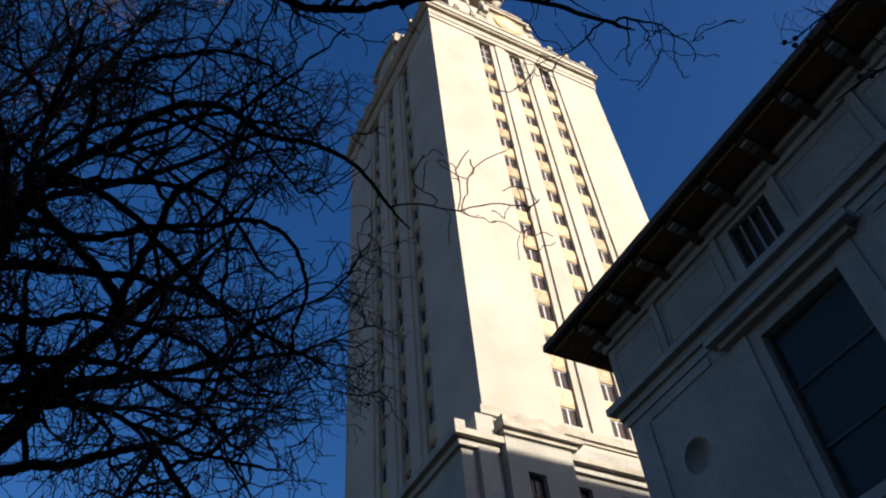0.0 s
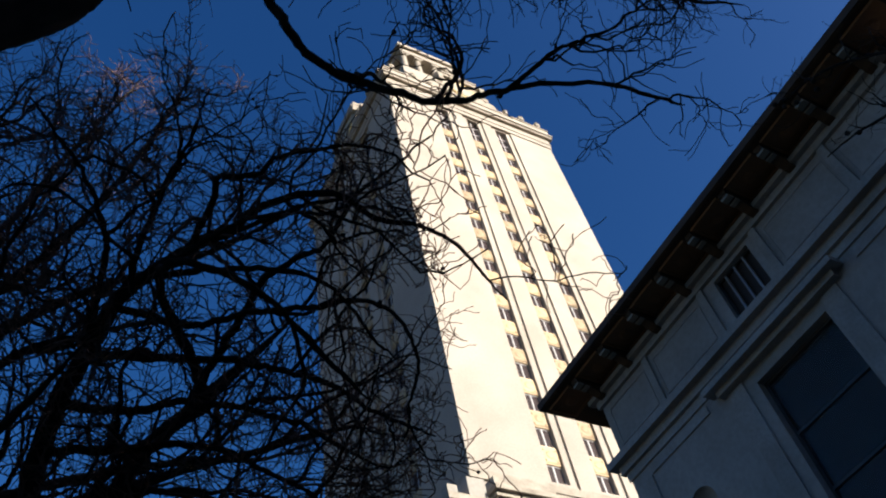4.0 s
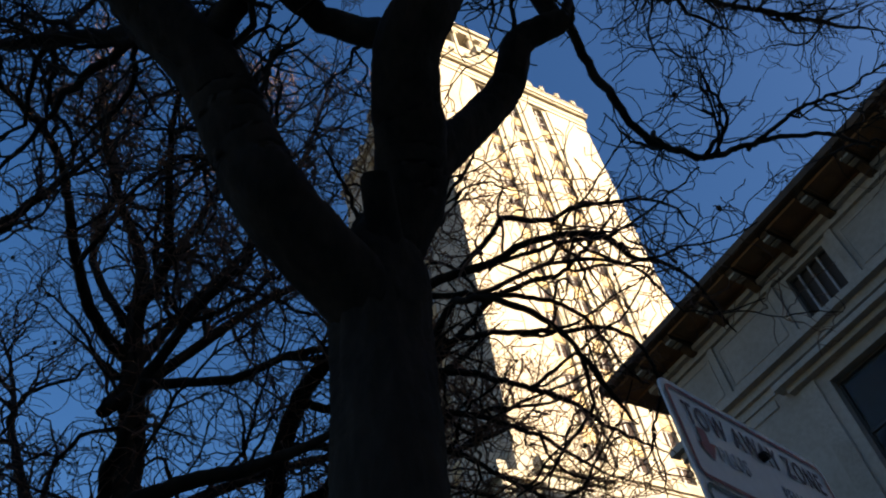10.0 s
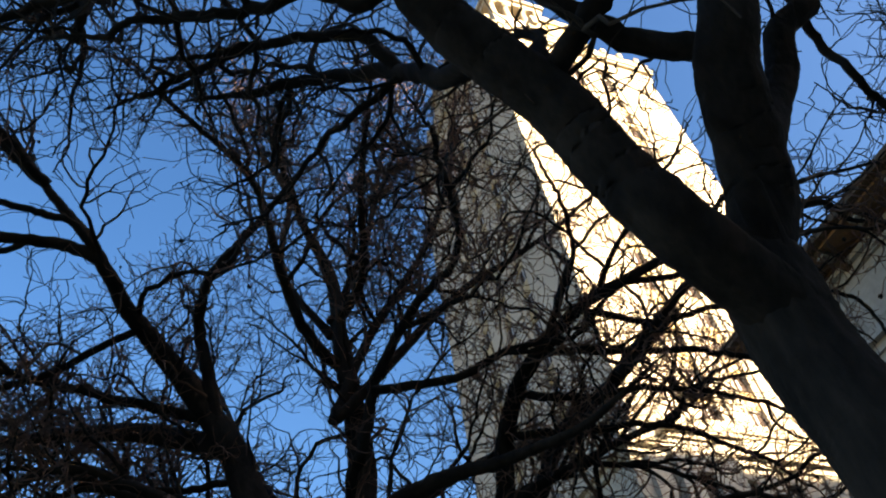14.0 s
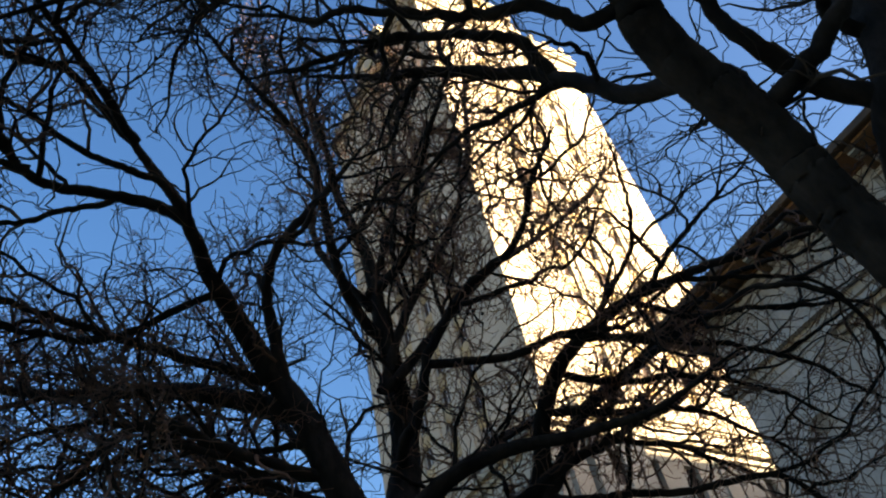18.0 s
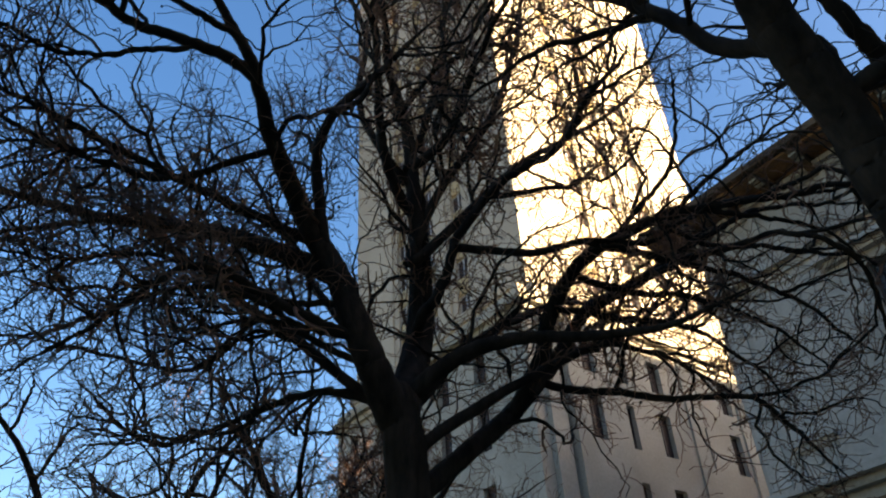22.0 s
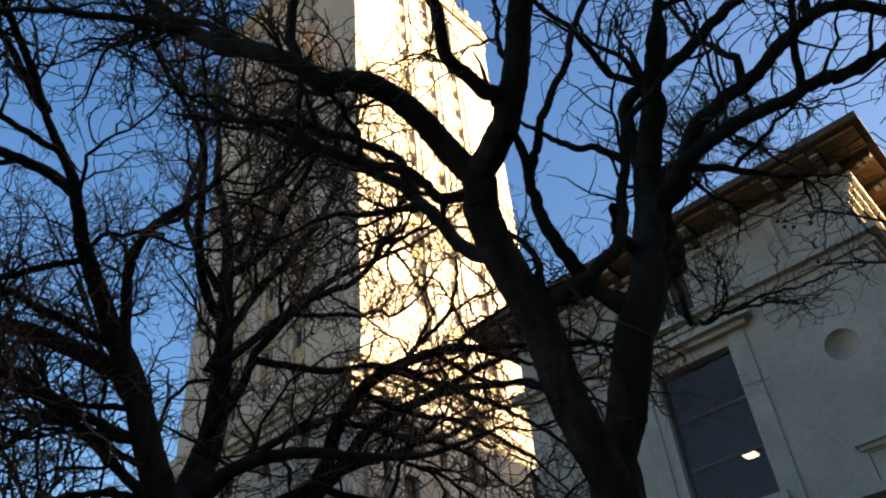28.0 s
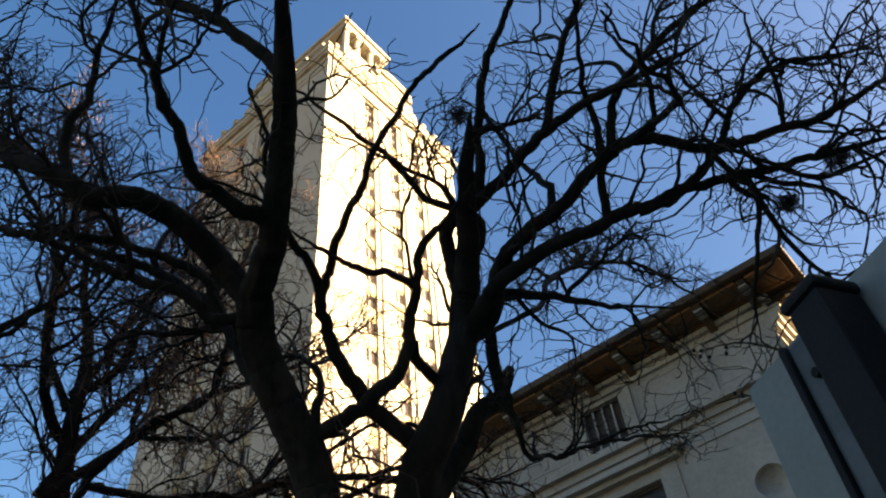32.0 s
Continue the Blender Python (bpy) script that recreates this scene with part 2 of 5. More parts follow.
def pier_run(frame_m, first):
    """The piers between the strips on one face, with a shallow stepped bay round every strip."""
    edges = [first] + [e for s in STRIPS for e in (s - 0.5, s + SW + 0.5)] + [TW]
    blocks = [("pier", a, b, 0, SHAFT_Z0, SHAFT_Z1) for a, b in zip(edges[::2], edges[1::2])]
    for s in STRIPS:
        blocks += [("bay_jamb", s - 0.5, s, 0.14, SHAFT_Z0, SHAFT_Z1), ("bay_jamb", s + SW, s + SW + 0.5, 0.14, SHAFT_Z0, SHAFT_Z1),
                   ("bay_foot", s, s + SW, 0.14, SHAFT_Z0, FIRST), ("bay_head", s, s + SW, 0.14, FIRST + FLOOR * ROWS + 1.1, SHAFT_Z1)]
    for name, a, b, d, z0, z1 in blocks:
        bm = bmesh.new()
        box(bm, a, b, d, 0.80, z0, z1)
        bmesh.ops.transform(bm, matrix=frame_m, verts=bm.verts)
        bmesh.ops.recalc_face_normals(bm, faces=bm.faces)
        part(name, bm, LIMESTONE, tower)


pier_run(FRONT, 0.0)
pier_run(SIDE, 0.805)

# one window, one pane, one spandrel; all others share their meshes
bm = bmesh.new()
WH = 1.32
for x0, x1 in ((0, 0.07), (SW - 0.07, SW), (SW / 2 - 0.06, SW / 2 + 0.06)):
    box(bm, x0, x1, 0, 0.09, 0, WH)
for z0, z1 in ((0, 0.08), (WH - 0.07, WH)):
    box(bm, 0.07, SW / 2 - 0.06, 0.004, 0.085, z0, z1)
    box(bm, SW / 2 + 0.06, SW - 0.07, 0.004, 0.085, z0, z1)
frame_mesh = bpy.data.meshes.new("window_frame")
bm.to_mesh(frame_mesh)
bm.free()
frame_mesh.materials.append(STEEL_FRAME)
bm = bmesh.new()
box(bm, 0.05, SW - 0.05, 0.045, 0.06, 0.05, WH - 0.05)
pane_mesh = bpy.data.meshes.new("pane")
bm.to_mesh(pane_mesh)
bm.free()
pane_mesh.materials.append(DARK_GLASS)
bm = bmesh.new()
SH = FLOOR - WH
box(bm, 0, SW, 0, 0.12, 0, SH)
box(bm, 0.10, SW - 0.10, -0.035, 0, 0.12, SH - 0.12)
rod(bm, (SW / 2, -0.075, SH / 2), (SW / 2, -0.035, SH / 2), 0.18, 0.32, 8)
for sx in (0.22, SW - 0.22):
    for sz in (0.28, SH - 0.28):
        rod(bm, (sx, -0.065, sz), (sx, -0.035, sz), 0.05, 0.09, 6)
bmesh.ops.bevel(bm, geom=[e for e in bm.edges if e.calc_length() > 0.6], offset=0.015, segments=1, affect='EDGES')
spandrel_mesh = bpy.data.meshes.new("spandrel")
bm.to_mesh(spandrel_mesh)
bm.free()
spandrel_mesh.materials.append(SPANDREL)
for fm in (FRONT, SIDE):
    for s in STRIPS:
        for k in range(ROWS + 1):
            z = FIRST + k * FLOOR
            deep = 0.38 if (k * 7 + int(s)) % 5 else 0.385
            w = share("window", frame_mesh, tower, fm @ Matrix.Translation((s, deep, z)))
            share("pane", pane_mesh, w, Matrix.Identity(4))
            if k < ROWS - 1:
                share("spandrel", spandrel_mesh, tower, fm @ Matrix.Translation((s, 0.31, z + WH)))
            elif k == ROWS - 1:
                w = share("window", frame_mesh, tower, fm @ Matrix.Translation((s, 0.38, z + WH)) @ Matrix.Diagonal((1, 1, SH / WH, 1)))
                share("pane", pane_mesh, w, Matrix.Identity(4))


def band(name, z0, z1, out, mat, w=TW, o=0.0, deep=1.0, label=""):
    """A course that runs round the tower, standing out by `out` from the face."""
    a, b = o - out, w - o + out
    d = o + deep
    return boxes(name, mat, tower, [(a, b, a, d, z0, z1), (a, d, d, w - d, z0, z1), (w - d, b, d, w - d, z0, z1), (a, b, w - d, b, z0, z1)], label)


band("architrave", 68.75, 69.35, 0.10, LIMESTONE)
band("architrave_lip", 69.35, 69.6, 0.17, LIMESTONE)
band("frieze", 69.6, 70.35, 0.12, LIMESTONE)
band("cornice", 70.35, 70.75, 0.42, LEDGE, label="weathered projecting cornice")
band("cornice_lip", 70.75, 70.95, 0.55, LIMESTONE)
band("parapet", 70.95, 72.0, 0.34, LIMESTONE)
band("parapet_cap", 72.0, 72.2, 0.42, LEDGE)

# carved blocks and lion heads along the parapet
bm = bmesh.new()
box(bm, -0.28, 0.28, -0.55, 0.3, 0, 0.62)
rod(bm, (0, -0.62, 0.42), (0, -0.1, 0.42), 0.16, 0.26, 8)
bmesh.ops.bevel(bm, geom=bm.edges[:], offset=0.05, segments=1, affect='EDGES')
block_mesh = bpy.data.meshes.new("carved_block")
bm.to_mesh(block_mesh)
bm.free()
block_mesh.materials.append(LEDGE)
for fm in (FRONT, SIDE):
    for u in (0.6, 2.9, 4.6, 13.3, 15.2, 17.2):
        share("carved_block", block_mesh, tower, fm @ Matrix.Translation((u, 0.0, 72.2)))


def clock_front(fm):
    """The clock in its stepped and scrolled surround, in the middle of one side."""
    c = TW / 2
    bm = bmesh.new()
    box(bm, c - 2.9, c + 2.9, -0.15, 1.6, 72.0, 73.1)
    box(bm, c - 2.45, c + 2.45, 0.0, 1.6, 73.1, 76.3)
    box(bm, c - 2.8, c + 2.8, -0.3, 1.7, 76.3, 76.75)
    box(bm, c - 1.9, c + 1.9, 0.0, 1.6, 76.75, 77.35)
    box(bm, c - 2.1, c + 2.1, -0.2, 1.7, 77.35, 77.65)
    for s in (-1, 1):
        rod(bm, (c + s * 3.1, 0.0, 73.7), (c + s * 3.1, 1.2, 73.7), 0.7, 0.7, 12)
        rod(bm, (c + s * 2.75, 0.0, 74.9), (c + s * 2.75, 1.2, 74.9), 0.42, 0.42, 12)
        box(bm, c + s * 2.2, c + s * 2.75, -0.35, 0.6, 75.2, 76.3)
    bmesh.ops.transform(bm, matrix=fm, verts=bm.verts)
    bmesh.ops.recalc_face_normals(bm, faces=bm.faces)
    surround = part("clock_surround", bm, LEDGE, tower, "carved stone clock surround with scrolls")
    bm = bmesh.new()
    rod(bm, (c, -0.12, 74.7), (c, 0.02, 74.7), 1.5, 1.55, 36)
    bmesh.ops.transform(bm, matrix=fm, verts=bm.verts)
    bmesh.ops.recalc_face_normals(bm, faces=bm.faces)
    part("clock_rim", bm, GOLD, surround, "gilded clock rim")
    bm = bmesh.new()
    rod(bm, (c, -0.16, 74.7), (c, -0.125, 74.7), 1.22, 1.22, 36)
    bmesh.ops.transform(bm, matrix=fm, verts=bm.verts)
    bmesh.ops.recalc_face_normals(bm, faces=bm.faces)
    part("clock_dial", bm, DIAL, surround)


clock_front(FRONT)
clock_front(SIDE)

# set-back belfry with its columns
B0, B1 = 5.5, 12.5
boxes("belfry_base", LIMESTONE, tower, [(B0 - 1.6, B1 + 1.6, 2.0, 16, 72, 81.0), (B0 - 0.5, B1 + 0.5, 3.2, 14.8, 81.0, 83.2)])
boxes("belfry_core", LEDGE, tower, [(B0 + 1.3, B1 - 1.3, 5.2, 12.8, 83.2, 89.7)])
boxes("belfry_entablature", LIMESTONE, tower, [(B0 - 0.1, B1 + 0.1, 3.6, 14.4, 89.7, 90.6), (B0 - 0.4, B1 + 0.4, 3.3, 14.7, 90.6, 91.2), (B0 + 0.4, B1 - 0.4, 4.2, 13.8, 91.2, 92.2)])
bm = bmesh.new()
rod(bm, (0, 0, 0.35), (0, 0, 6.0), 0.42, 0.36, 16)
box(bm, -0.55, 0.55, -0.55, 0.55, 0, 0.35)
box(bm, -0.52, 0.52, -0.52, 0.52, 6.12, 6.5)
rod(bm, (0, 0, 5.95), (0, 0, 6.14), 0.38, 0.52, 16)
column_mesh = bpy.data.meshes.new("column")
bm.to_mesh(column_mesh)
bm.free()
column_mesh.materials.append(LIMESTONE)
for u in (0.55, 2.4, 4.6, 6.45):
    share("column", column_mesh, tower, Matrix.Translation((B0 + u, 4.2, 83.2)))
for v in (6.6, 9.0, 11.4, 13.8):
    share("column", column_mesh, tower, Matrix.Translation((B0 + 0.55, v, 83.2)))

# foot of the shaft
band("plinth_ledge", 24.98, 25.48, 0.32, LEDGE, label="weathered moulded ledge")
band("plinth_ledge_step", 24.80, 24.98, 0.18, LIMESTONE)
band("plinth", 22.0, 24.80, 0.08, LIMESTONE, deep=3.0)
boxes("plinth_vent", BRONZE, tower, [(u, u + 0.95, -0.11, -0.05, 24.22, 24.48) for u in (4.75, 8.0, 11.25)], "dark slot vents")

# the wide block under the shaft
base = thing("main_building", "pale limestone block with cornice and small windows under the tower", "building")
BX0, BX1, BY0, BY1 = -3.0, 24.0, -2.5, 15.0
base_holes = [(x, x + 0.9, z, z + h) for x in (2.62, 5.2, 8.0, 10.8, 13.6, 16.4, 19.2) for z, h in ((18.55, 1.75), (15.2, 2.2), (11.0, 2.6))]
bm = bmesh.new()
pierced(bm, BX0, BX1, 0, 21.3, base_holes, lambda a, b, c, d: box(bm, a, b, BY0, BY0 + 0.5, c, d))
part("wall", bm, BLOCK, base)
side_holes = [(y, y + 0.9, z, z + h) for y in (0.6, 3.6, 6.6, 9.6, 12.6) for z, h in ((18.6, 1.7), (15.2, 2.2), (11.0, 2.6))]
bm = bmesh.new()
pierced(bm, BY0 + 0.5, BY1, 0, 21.3, side_holes, lambda a, b, c, d: box(bm, BX0, BX0 + 0.5, a, b, c, d))
part("wall", bm, BLOCK, base)
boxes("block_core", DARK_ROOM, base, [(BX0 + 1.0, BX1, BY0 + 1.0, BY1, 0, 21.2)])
boxes("terrace_roof", LEDGE, base, [(BX0 + 0.5, BX1, BY0 + 0.5, BY1, 21.2, 21.34)])
bm = bmesh.new()
box(bm, 0, 0.9, 0, 0.05, 0, 1)
for u in (0.02, 0.42, 0.82):
    box(bm, u, u + 0.06, -0.05, 0, 0, 1)
for v in (0.0, 0.47, 0.94):
    box(bm, 0.08, 0.82, -0.04, -0.004, v, v + 0.05)
sash_mesh = bpy.data.meshes.new("sash_window")
bm.to_mesh(sash_mesh)
bm.free()
sash_mesh.materials.append(DARK_GLASS)
for fm, holes, o in ((Matrix.Translation((0, BY0, 0)), base_holes, 0), (Matrix.Translation((BX0, 0, 0)) @ SIDE, side_holes, 0)):
    for u0, u1, v0, v1 in holes:
        share("window", sash_mesh, base, fm @ Matrix.Translation((u0, 0.3, v0)) @ Matrix.Diagonal((1, 1, v1 - v0, 1)))
boxes("cornice", LEDGE, base, [(BX0 - 0.45, BX1, BY0 - 0.45, BY0 + 0.5, 21.3, 21.62), (BX0 - 0.45, BX0 + 0.5, BY0 + 0.5, BY1, 21.3, 21.62)], "weathered cornice")
boxes("cornice_bed", BLOCK, base, [(BX0 - 0.18, BX1, BY0 - 0.18, BY0 - 0.002, 20.95, 21.3), (BX0 - 0.18, BX0 - 0.002, BY0 - 0.002, BY1, 20.95, 21.3)])
boxes("parapet", BLOCK, base, [(2.6, BX1, BY0 - 0.1, BY0 + 0.5, 21.62, 22.35), (BX0 - 0.1, BX0 + 0.5, BY0 + 0.5, BY1, 21.62, 22.2)])
bm = bmesh.new()
pierced(bm, -1.05, 2.4, 0, 21.95, [(-0.12, 0.78, 18.3, 20.1), (-0.12, 0.78, 15.0, 17.2)], lambda a, b, c, d: box(bm, a, b, BY0 - 0.5, BY0 - 0.004, c, d))
part("corner_pier", bm, BLOCK, base)
for v0, v1 in ((18.3, 20.1), (15.0, 17.2)):
    share("window", sash_mesh, base, Matrix.Translation((-0.12, BY0 - 0.2, v0)) @ Matrix.Diagonal((1, 1, v1 - v0, 1)))
boxes("corner_pier_cornice", LEDGE, base, [(-1.25, 2.95, BY0 - 0.85, BY0 + 0.9, 21.95, 22.2), (-1.15, 2.7, BY0 - 0.65, BY0 + 0.85, 21.72, 21.95)], "dark weathered cornice")
boxes("corner_pier_attic", LEDGE, base, [(-0.95, 2.35, BY0 - 0.4, BY0 + 0.8, 22.2, 22.95)])
boxes("corner_block", BLOCK, base, [(-2.3, -1.4, BY0 - 0.3, BY0 + 0.6, 21.62, 22.7), (-2.3, -1.4, BY0 - 0.3, BY0 - 0.003, 0, 20.95)])
boxes("corner_pilaster", BLOCK, base, [(-3.3, -2.8, BY0 - 0.2, BY0 + 0.3, 21.62, 22.2)])
for u in (6.6, 11, 15.4, 19.8):
    boxes("pilaster", BLOCK, base, [(u + 1.0, u + 2.0, BY0 - 0.12, BY0 - 0.003, 0, 20.95)])

# ------------------------------------------------------------------ the hall with the wide eaves
HF, HY0, HY1 = -2.93, -25.21, -12.17        # west face, its two ends
HC = (HY0 + HY1) / 2
HX1 = 26.0
hall = thing("hall", "pale stone hall with wide bracketed wooden eaves", "building")
WIN = (-20.14, -17.50, 9.70, 14.62)
ATTIC = (-19.52, -18.02, 16.26, 18.14)
R_Z, R_R = 13.12, 0.50
ROUND_Y = (-23.28, -14.26)
bm = bmesh.new()
roundels = [(y - 0.6, y + 0.6, R_Z - 0.6, R_Z + 0.6) for y in ROUND_Y]
pierced(bm, HY0, HY1, 0, 18.9, [WIN, ATTIC, *roundels], lambda a, b, c, d: box(bm, HF, HF + 0.55, a, b, c, d))
part("wall", bm, PLASTER, hall)


def roundel(y):
    """A shallow round bowl sunk into the wall."""
    n, rings = 28, 6
    bm = bmesh.new()
    out = []
    for i in range(n):
        a = 2 * math.pi * (i + 0.5) / n
        k = 0.6 / max(abs(math.cos(a)), abs(math.sin(a)))
        out.append(bm.verts.new((HF, y + k * math.cos(a), R_Z + k * math.sin(a))))
    loops = [out]
    for j in range(rings):
        f = math.pi / 2 * j / rings
        loops.append([bm.verts.new((HF + 0.40 * math.sin(f), y + R_R * math.cos(f) * math.cos(2 * math.pi * (i + 0.5) / n), R_Z + R_R * math.cos(f) * math.sin(2 * math.pi * (i + 0.5) / n))) for i in range(n)])
    for a, b in zip(loops, loops[1:]):
        for i in range(n):
            bm.faces.new((a[i], a[(i + 1) % n], b[(i + 1) % n], b[i]))
    bm.faces.new(loops[-1])
    bmesh.ops.recalc_face_normals(bm, faces=bm.faces)
    bmesh.ops.reverse_faces(bm, faces=[f for f in bm.faces]) if bm.faces[0].normal.x > 0 else None
    return part("round_niche", bm, PLASTER, hall, "round sunken niche in the wall")


for y in ROUND_Y:
    roundel(y)

# other walls, floor, ceiling
boxes("south_wall", PLASTER, hall, [(HF + 0.55, HX1, HY0, HY0 + 0.5, 0, 18.9)])
boxes("north_wall", PLASTER, hall, [(HF + 0.55, HX1, HY1 - 0.5, HY1, 0, 18.9)])
boxes("east_wall", PLASTER, hall, [(HX1 - 0.5, HX1, HY0 + 0.5, HY1 - 0.5, 0, 18.9)])
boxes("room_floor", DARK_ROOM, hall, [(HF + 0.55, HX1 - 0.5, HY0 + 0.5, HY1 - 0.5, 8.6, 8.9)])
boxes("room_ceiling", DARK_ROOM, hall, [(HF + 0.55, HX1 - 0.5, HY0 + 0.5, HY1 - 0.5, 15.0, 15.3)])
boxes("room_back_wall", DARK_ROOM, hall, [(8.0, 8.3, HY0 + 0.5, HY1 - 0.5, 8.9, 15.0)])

# string courses, hood, panels
W0, W1 = HY0 - 0.25, HY1 + 0.25
boxes("string_course", TRIM, hall, [(HF - 0.40, HF - 0.002, W0 - 0.15, W1 + 0.15, 15.96, 16.20), (HF - 0.17, HF - 0.002, W0 + 0.08, W1 - 0.08, 15.68, 15.96), (HF - 0.06, HF - 0.002, W0 + 0.19, W1 - 0.19, 15.40, 15.68)], "stepped stone string course")
boxes("string_course", TRIM, hall, [(HF, HX1, HY0 - 0.40, HY0 - 0.002, 15.96, 16.20), (HF, HX1, HY0 - 0.17, HY0 - 0.002, 15.68, 15.96), (HF, HX1, HY0 - 0.06, HY0 - 0.002, 15.40, 15.68)])
boxes("string_course", TRIM, hall, [(HF, 8, HY1 + 0.002, HY1 + 0.25, 15.98, 16.22), (HF, 8, HY1 + 0.002, HY1 + 0.16, 15.70, 15.98)])
boxes("window_hood", TRIM, hall, [(HF - 0.50, HF - 0.062, HC - 2.55, HC + 2.55, 15.16, 15.34), (HF - 0.26, HF - 0.004, HC - 2.3, HC + 2.3, 14.98, 15.16)], "projecting hood over the tall window")
boxes("frieze_panel", TRIM, hall, [(HF - 0.05, HF - 0.003, a, b, 15.02, 15.30) for a, b in ((HY0 + 0.9, HC - 2.9), (HC + 2.9, HY1 - 0.9))])
for a in (HC - 2.1, HC + 1.55):
    boxes("window_pilaster", TRIM, hall, [(HF - 0.06, HF - 0.003, a, a + 0.55, 9.2, 14.95)])
for a in (HY0 + 0.12, HY1 - 0.85):
    boxes("corner_pilaster", TRIM, hall, [(HF - 0.05, HF - 0.003, a, a + 0.7, 9.2, 15.0)])
boxes("window_sill", TRIM, hall, [(HF - 0.22, HF + 0.2, WIN[0] - 0.25, WIN[1] + 0.25, 9.45, 9.70)], "stone window sill")


def ring(bm, y0, y1, z0, z1, w, x0, x1):
    """A flat raised border round a panel."""
    box(bm, x0, x1, y0, y1, z1 - w, z1)
    box(bm, x0, x1, y0, y1, z0, z0 + w)
    box(bm, x0, x1, y0, y0 + w, z0 + w, z1 - w)
    box(bm, x0, x1, y1 - w, y1, z0 + w, z1 - w)


for a, b in ((HY0 + 0.25, HY0 + 2.2), (HY0 + 2.65, HY0 + 5.05), (HY1 - 5.05, HY1 - 2.65), (HY1 - 2.2, HY1 - 0.25)):
    bm = bmesh.new()
    ring(bm, a, b, 16.6, 18.05, 0.05, HF - 0.022, HF - 0.003)
    part("attic_panel", bm, TRIM, hall)
for y in (HY0 + 2.42, HY0 + 5.3, HY1 - 5.3, HY1 - 2.42):
    boxes("attic_strip", TRIM, hall, [(HF - 0.09, HF - 0.003, y - 0.12, y + 0.12, 16.24, 18.3)])
boxes("wall_crown", TRIM, hall, [(HF - 0.12, HF - 0.003, HY0 - 0.1, HY1 + 0.1, 18.3, 18.55), (HF - 0.30, HF - 0.003, HY0 - 0.28, HY1 + 0.28, 18.55, 18.72)])
boxes("wall_crown", LIMESTONE, hall, [(HF - 0.02, HX1, HY0 - 0.16, HY0 - 0.003, 17.6, 17.85), (HF - 0.02, HX1, HY0 - 0.30, HY0 - 0.003, 17.85, 18.12), (HF - 0.02, HX1, HY0 - 0.46, HY0 - 0.003, 18.12, 18.42), (HF, HX1, HY0 - 0.06, HY0 - 0.003, 16.24, 16.6)], "sunlit carved crown moulding")

# small panel with a cornice beside the ledge, and the ledge over the lower storey
for c in (-23.27, HC * 2 + 23.27):
    bm = bmesh.new()
    ring(bm, c - 0.6, c + 0.6, 8.95, 10.0, 0.06, HF - 0.07, HF - 0.003)
    box(bm, HF - 0.03, HF - 0.003, c - 0.5, c + 0.5, 9.02, 9.94)
    box(bm, HF - 0.09, HF - 0.03, c - 0.17, c + 0.22, 9.16, 9.25)
    rod(bm, (HF - 0.12, c, 9.6), (HF - 0.02, c, 9.6), 0.12, 0.16, 12)
    tablet = part("wall_tablet", bm, TRIM, hall, "small framed stone tablet")
    boxes("tablet_cornice", TRIM, tablet, [(HF - 0.26, HF - 0.003, c - 0.78, c + 0.78, 10.14, 10.26), (HF - 0.16, HF - 0.003, c - 0.68, c + 0.68, 10.0, 10.14)])
boxes("lower_ledge", TRIM, hall, [(HF - 0.85, HF - 0.003, HY0 - 0.8, HY1 + 0.8, 8.66, 8.86), (HF - 0.5, HF - 0.003, HY0 - 0.5, HY1 + 0.5, 8.42, 8.66), (HF - 0.2, HF - 0.003, HY0 - 0.2, HY1 + 0.2, 8.1, 8.42)], "heavy stone ledge over the lower storey")

# tall window
y0, y1, z0, z1 = WIN
tall = boxes("tall_window", BRONZE, hall, [(HF + 0.24, HF + 0.38, y0 + 0.001, y1 - 0.001, z0 + 0.001, z0 + 0.08)], "tall dark window with metal bars")
boxes("jamb", BRONZE, tall, [(HF + 0.26, HF + 0.36, a, b, z0 + 0.081, z1) for a, b in ((y0, y0 + 0.08), (y1 - 0.08, y1))])
boxes("transom", BRONZE, tall, [(HF + 0.25, HF + 0.37, y0 + 0.081, y1 - 0.081, c, c + 0.08) for c in (11.26, 12.88, z1 - 0.08)])
for c, d in ((z0 + 0.08, 11.26), (11.34, 12.88), (12.96, z1 - 0.08)):
    p = boxes("pane", CLEAR_GLASS, tall, [(HF + 0.305, HF + 0.315, y0 + 0.085, y1 - 0.085, c + 0.003, d - 0.003)])
    p.visible_shadow = False

# attic window with its grille
bm = bmesh.new()
y0, y1, z0, z1 = ATTIC
ring(bm, y0, y1, z0, z1, 0.06, HF + 0.16, HF + 0.24)
attic = part("attic_window", bm, BRONZE, hall, "square attic window behind pale bars")
boxes("bar", STEEL_FRAME, attic, [(HF + 0.13, HF + 0.2, y0 + a - 0.03, y0 + a + 0.03, z0 + 0.062, z1 - 0.062) for a in (0.38, 0.76, 1.14)])
boxes("sill", TRIM, attic, [(HF - 0.05, HF + 0.15, y0 + 0.02, y1 - 0.02, z0 - 0.004, z0 + 0.055)])
boxes("pane", ATTIC_GLASS, attic, [(HF + 0.26, HF + 0.28, y0, y1, z0, z1)])

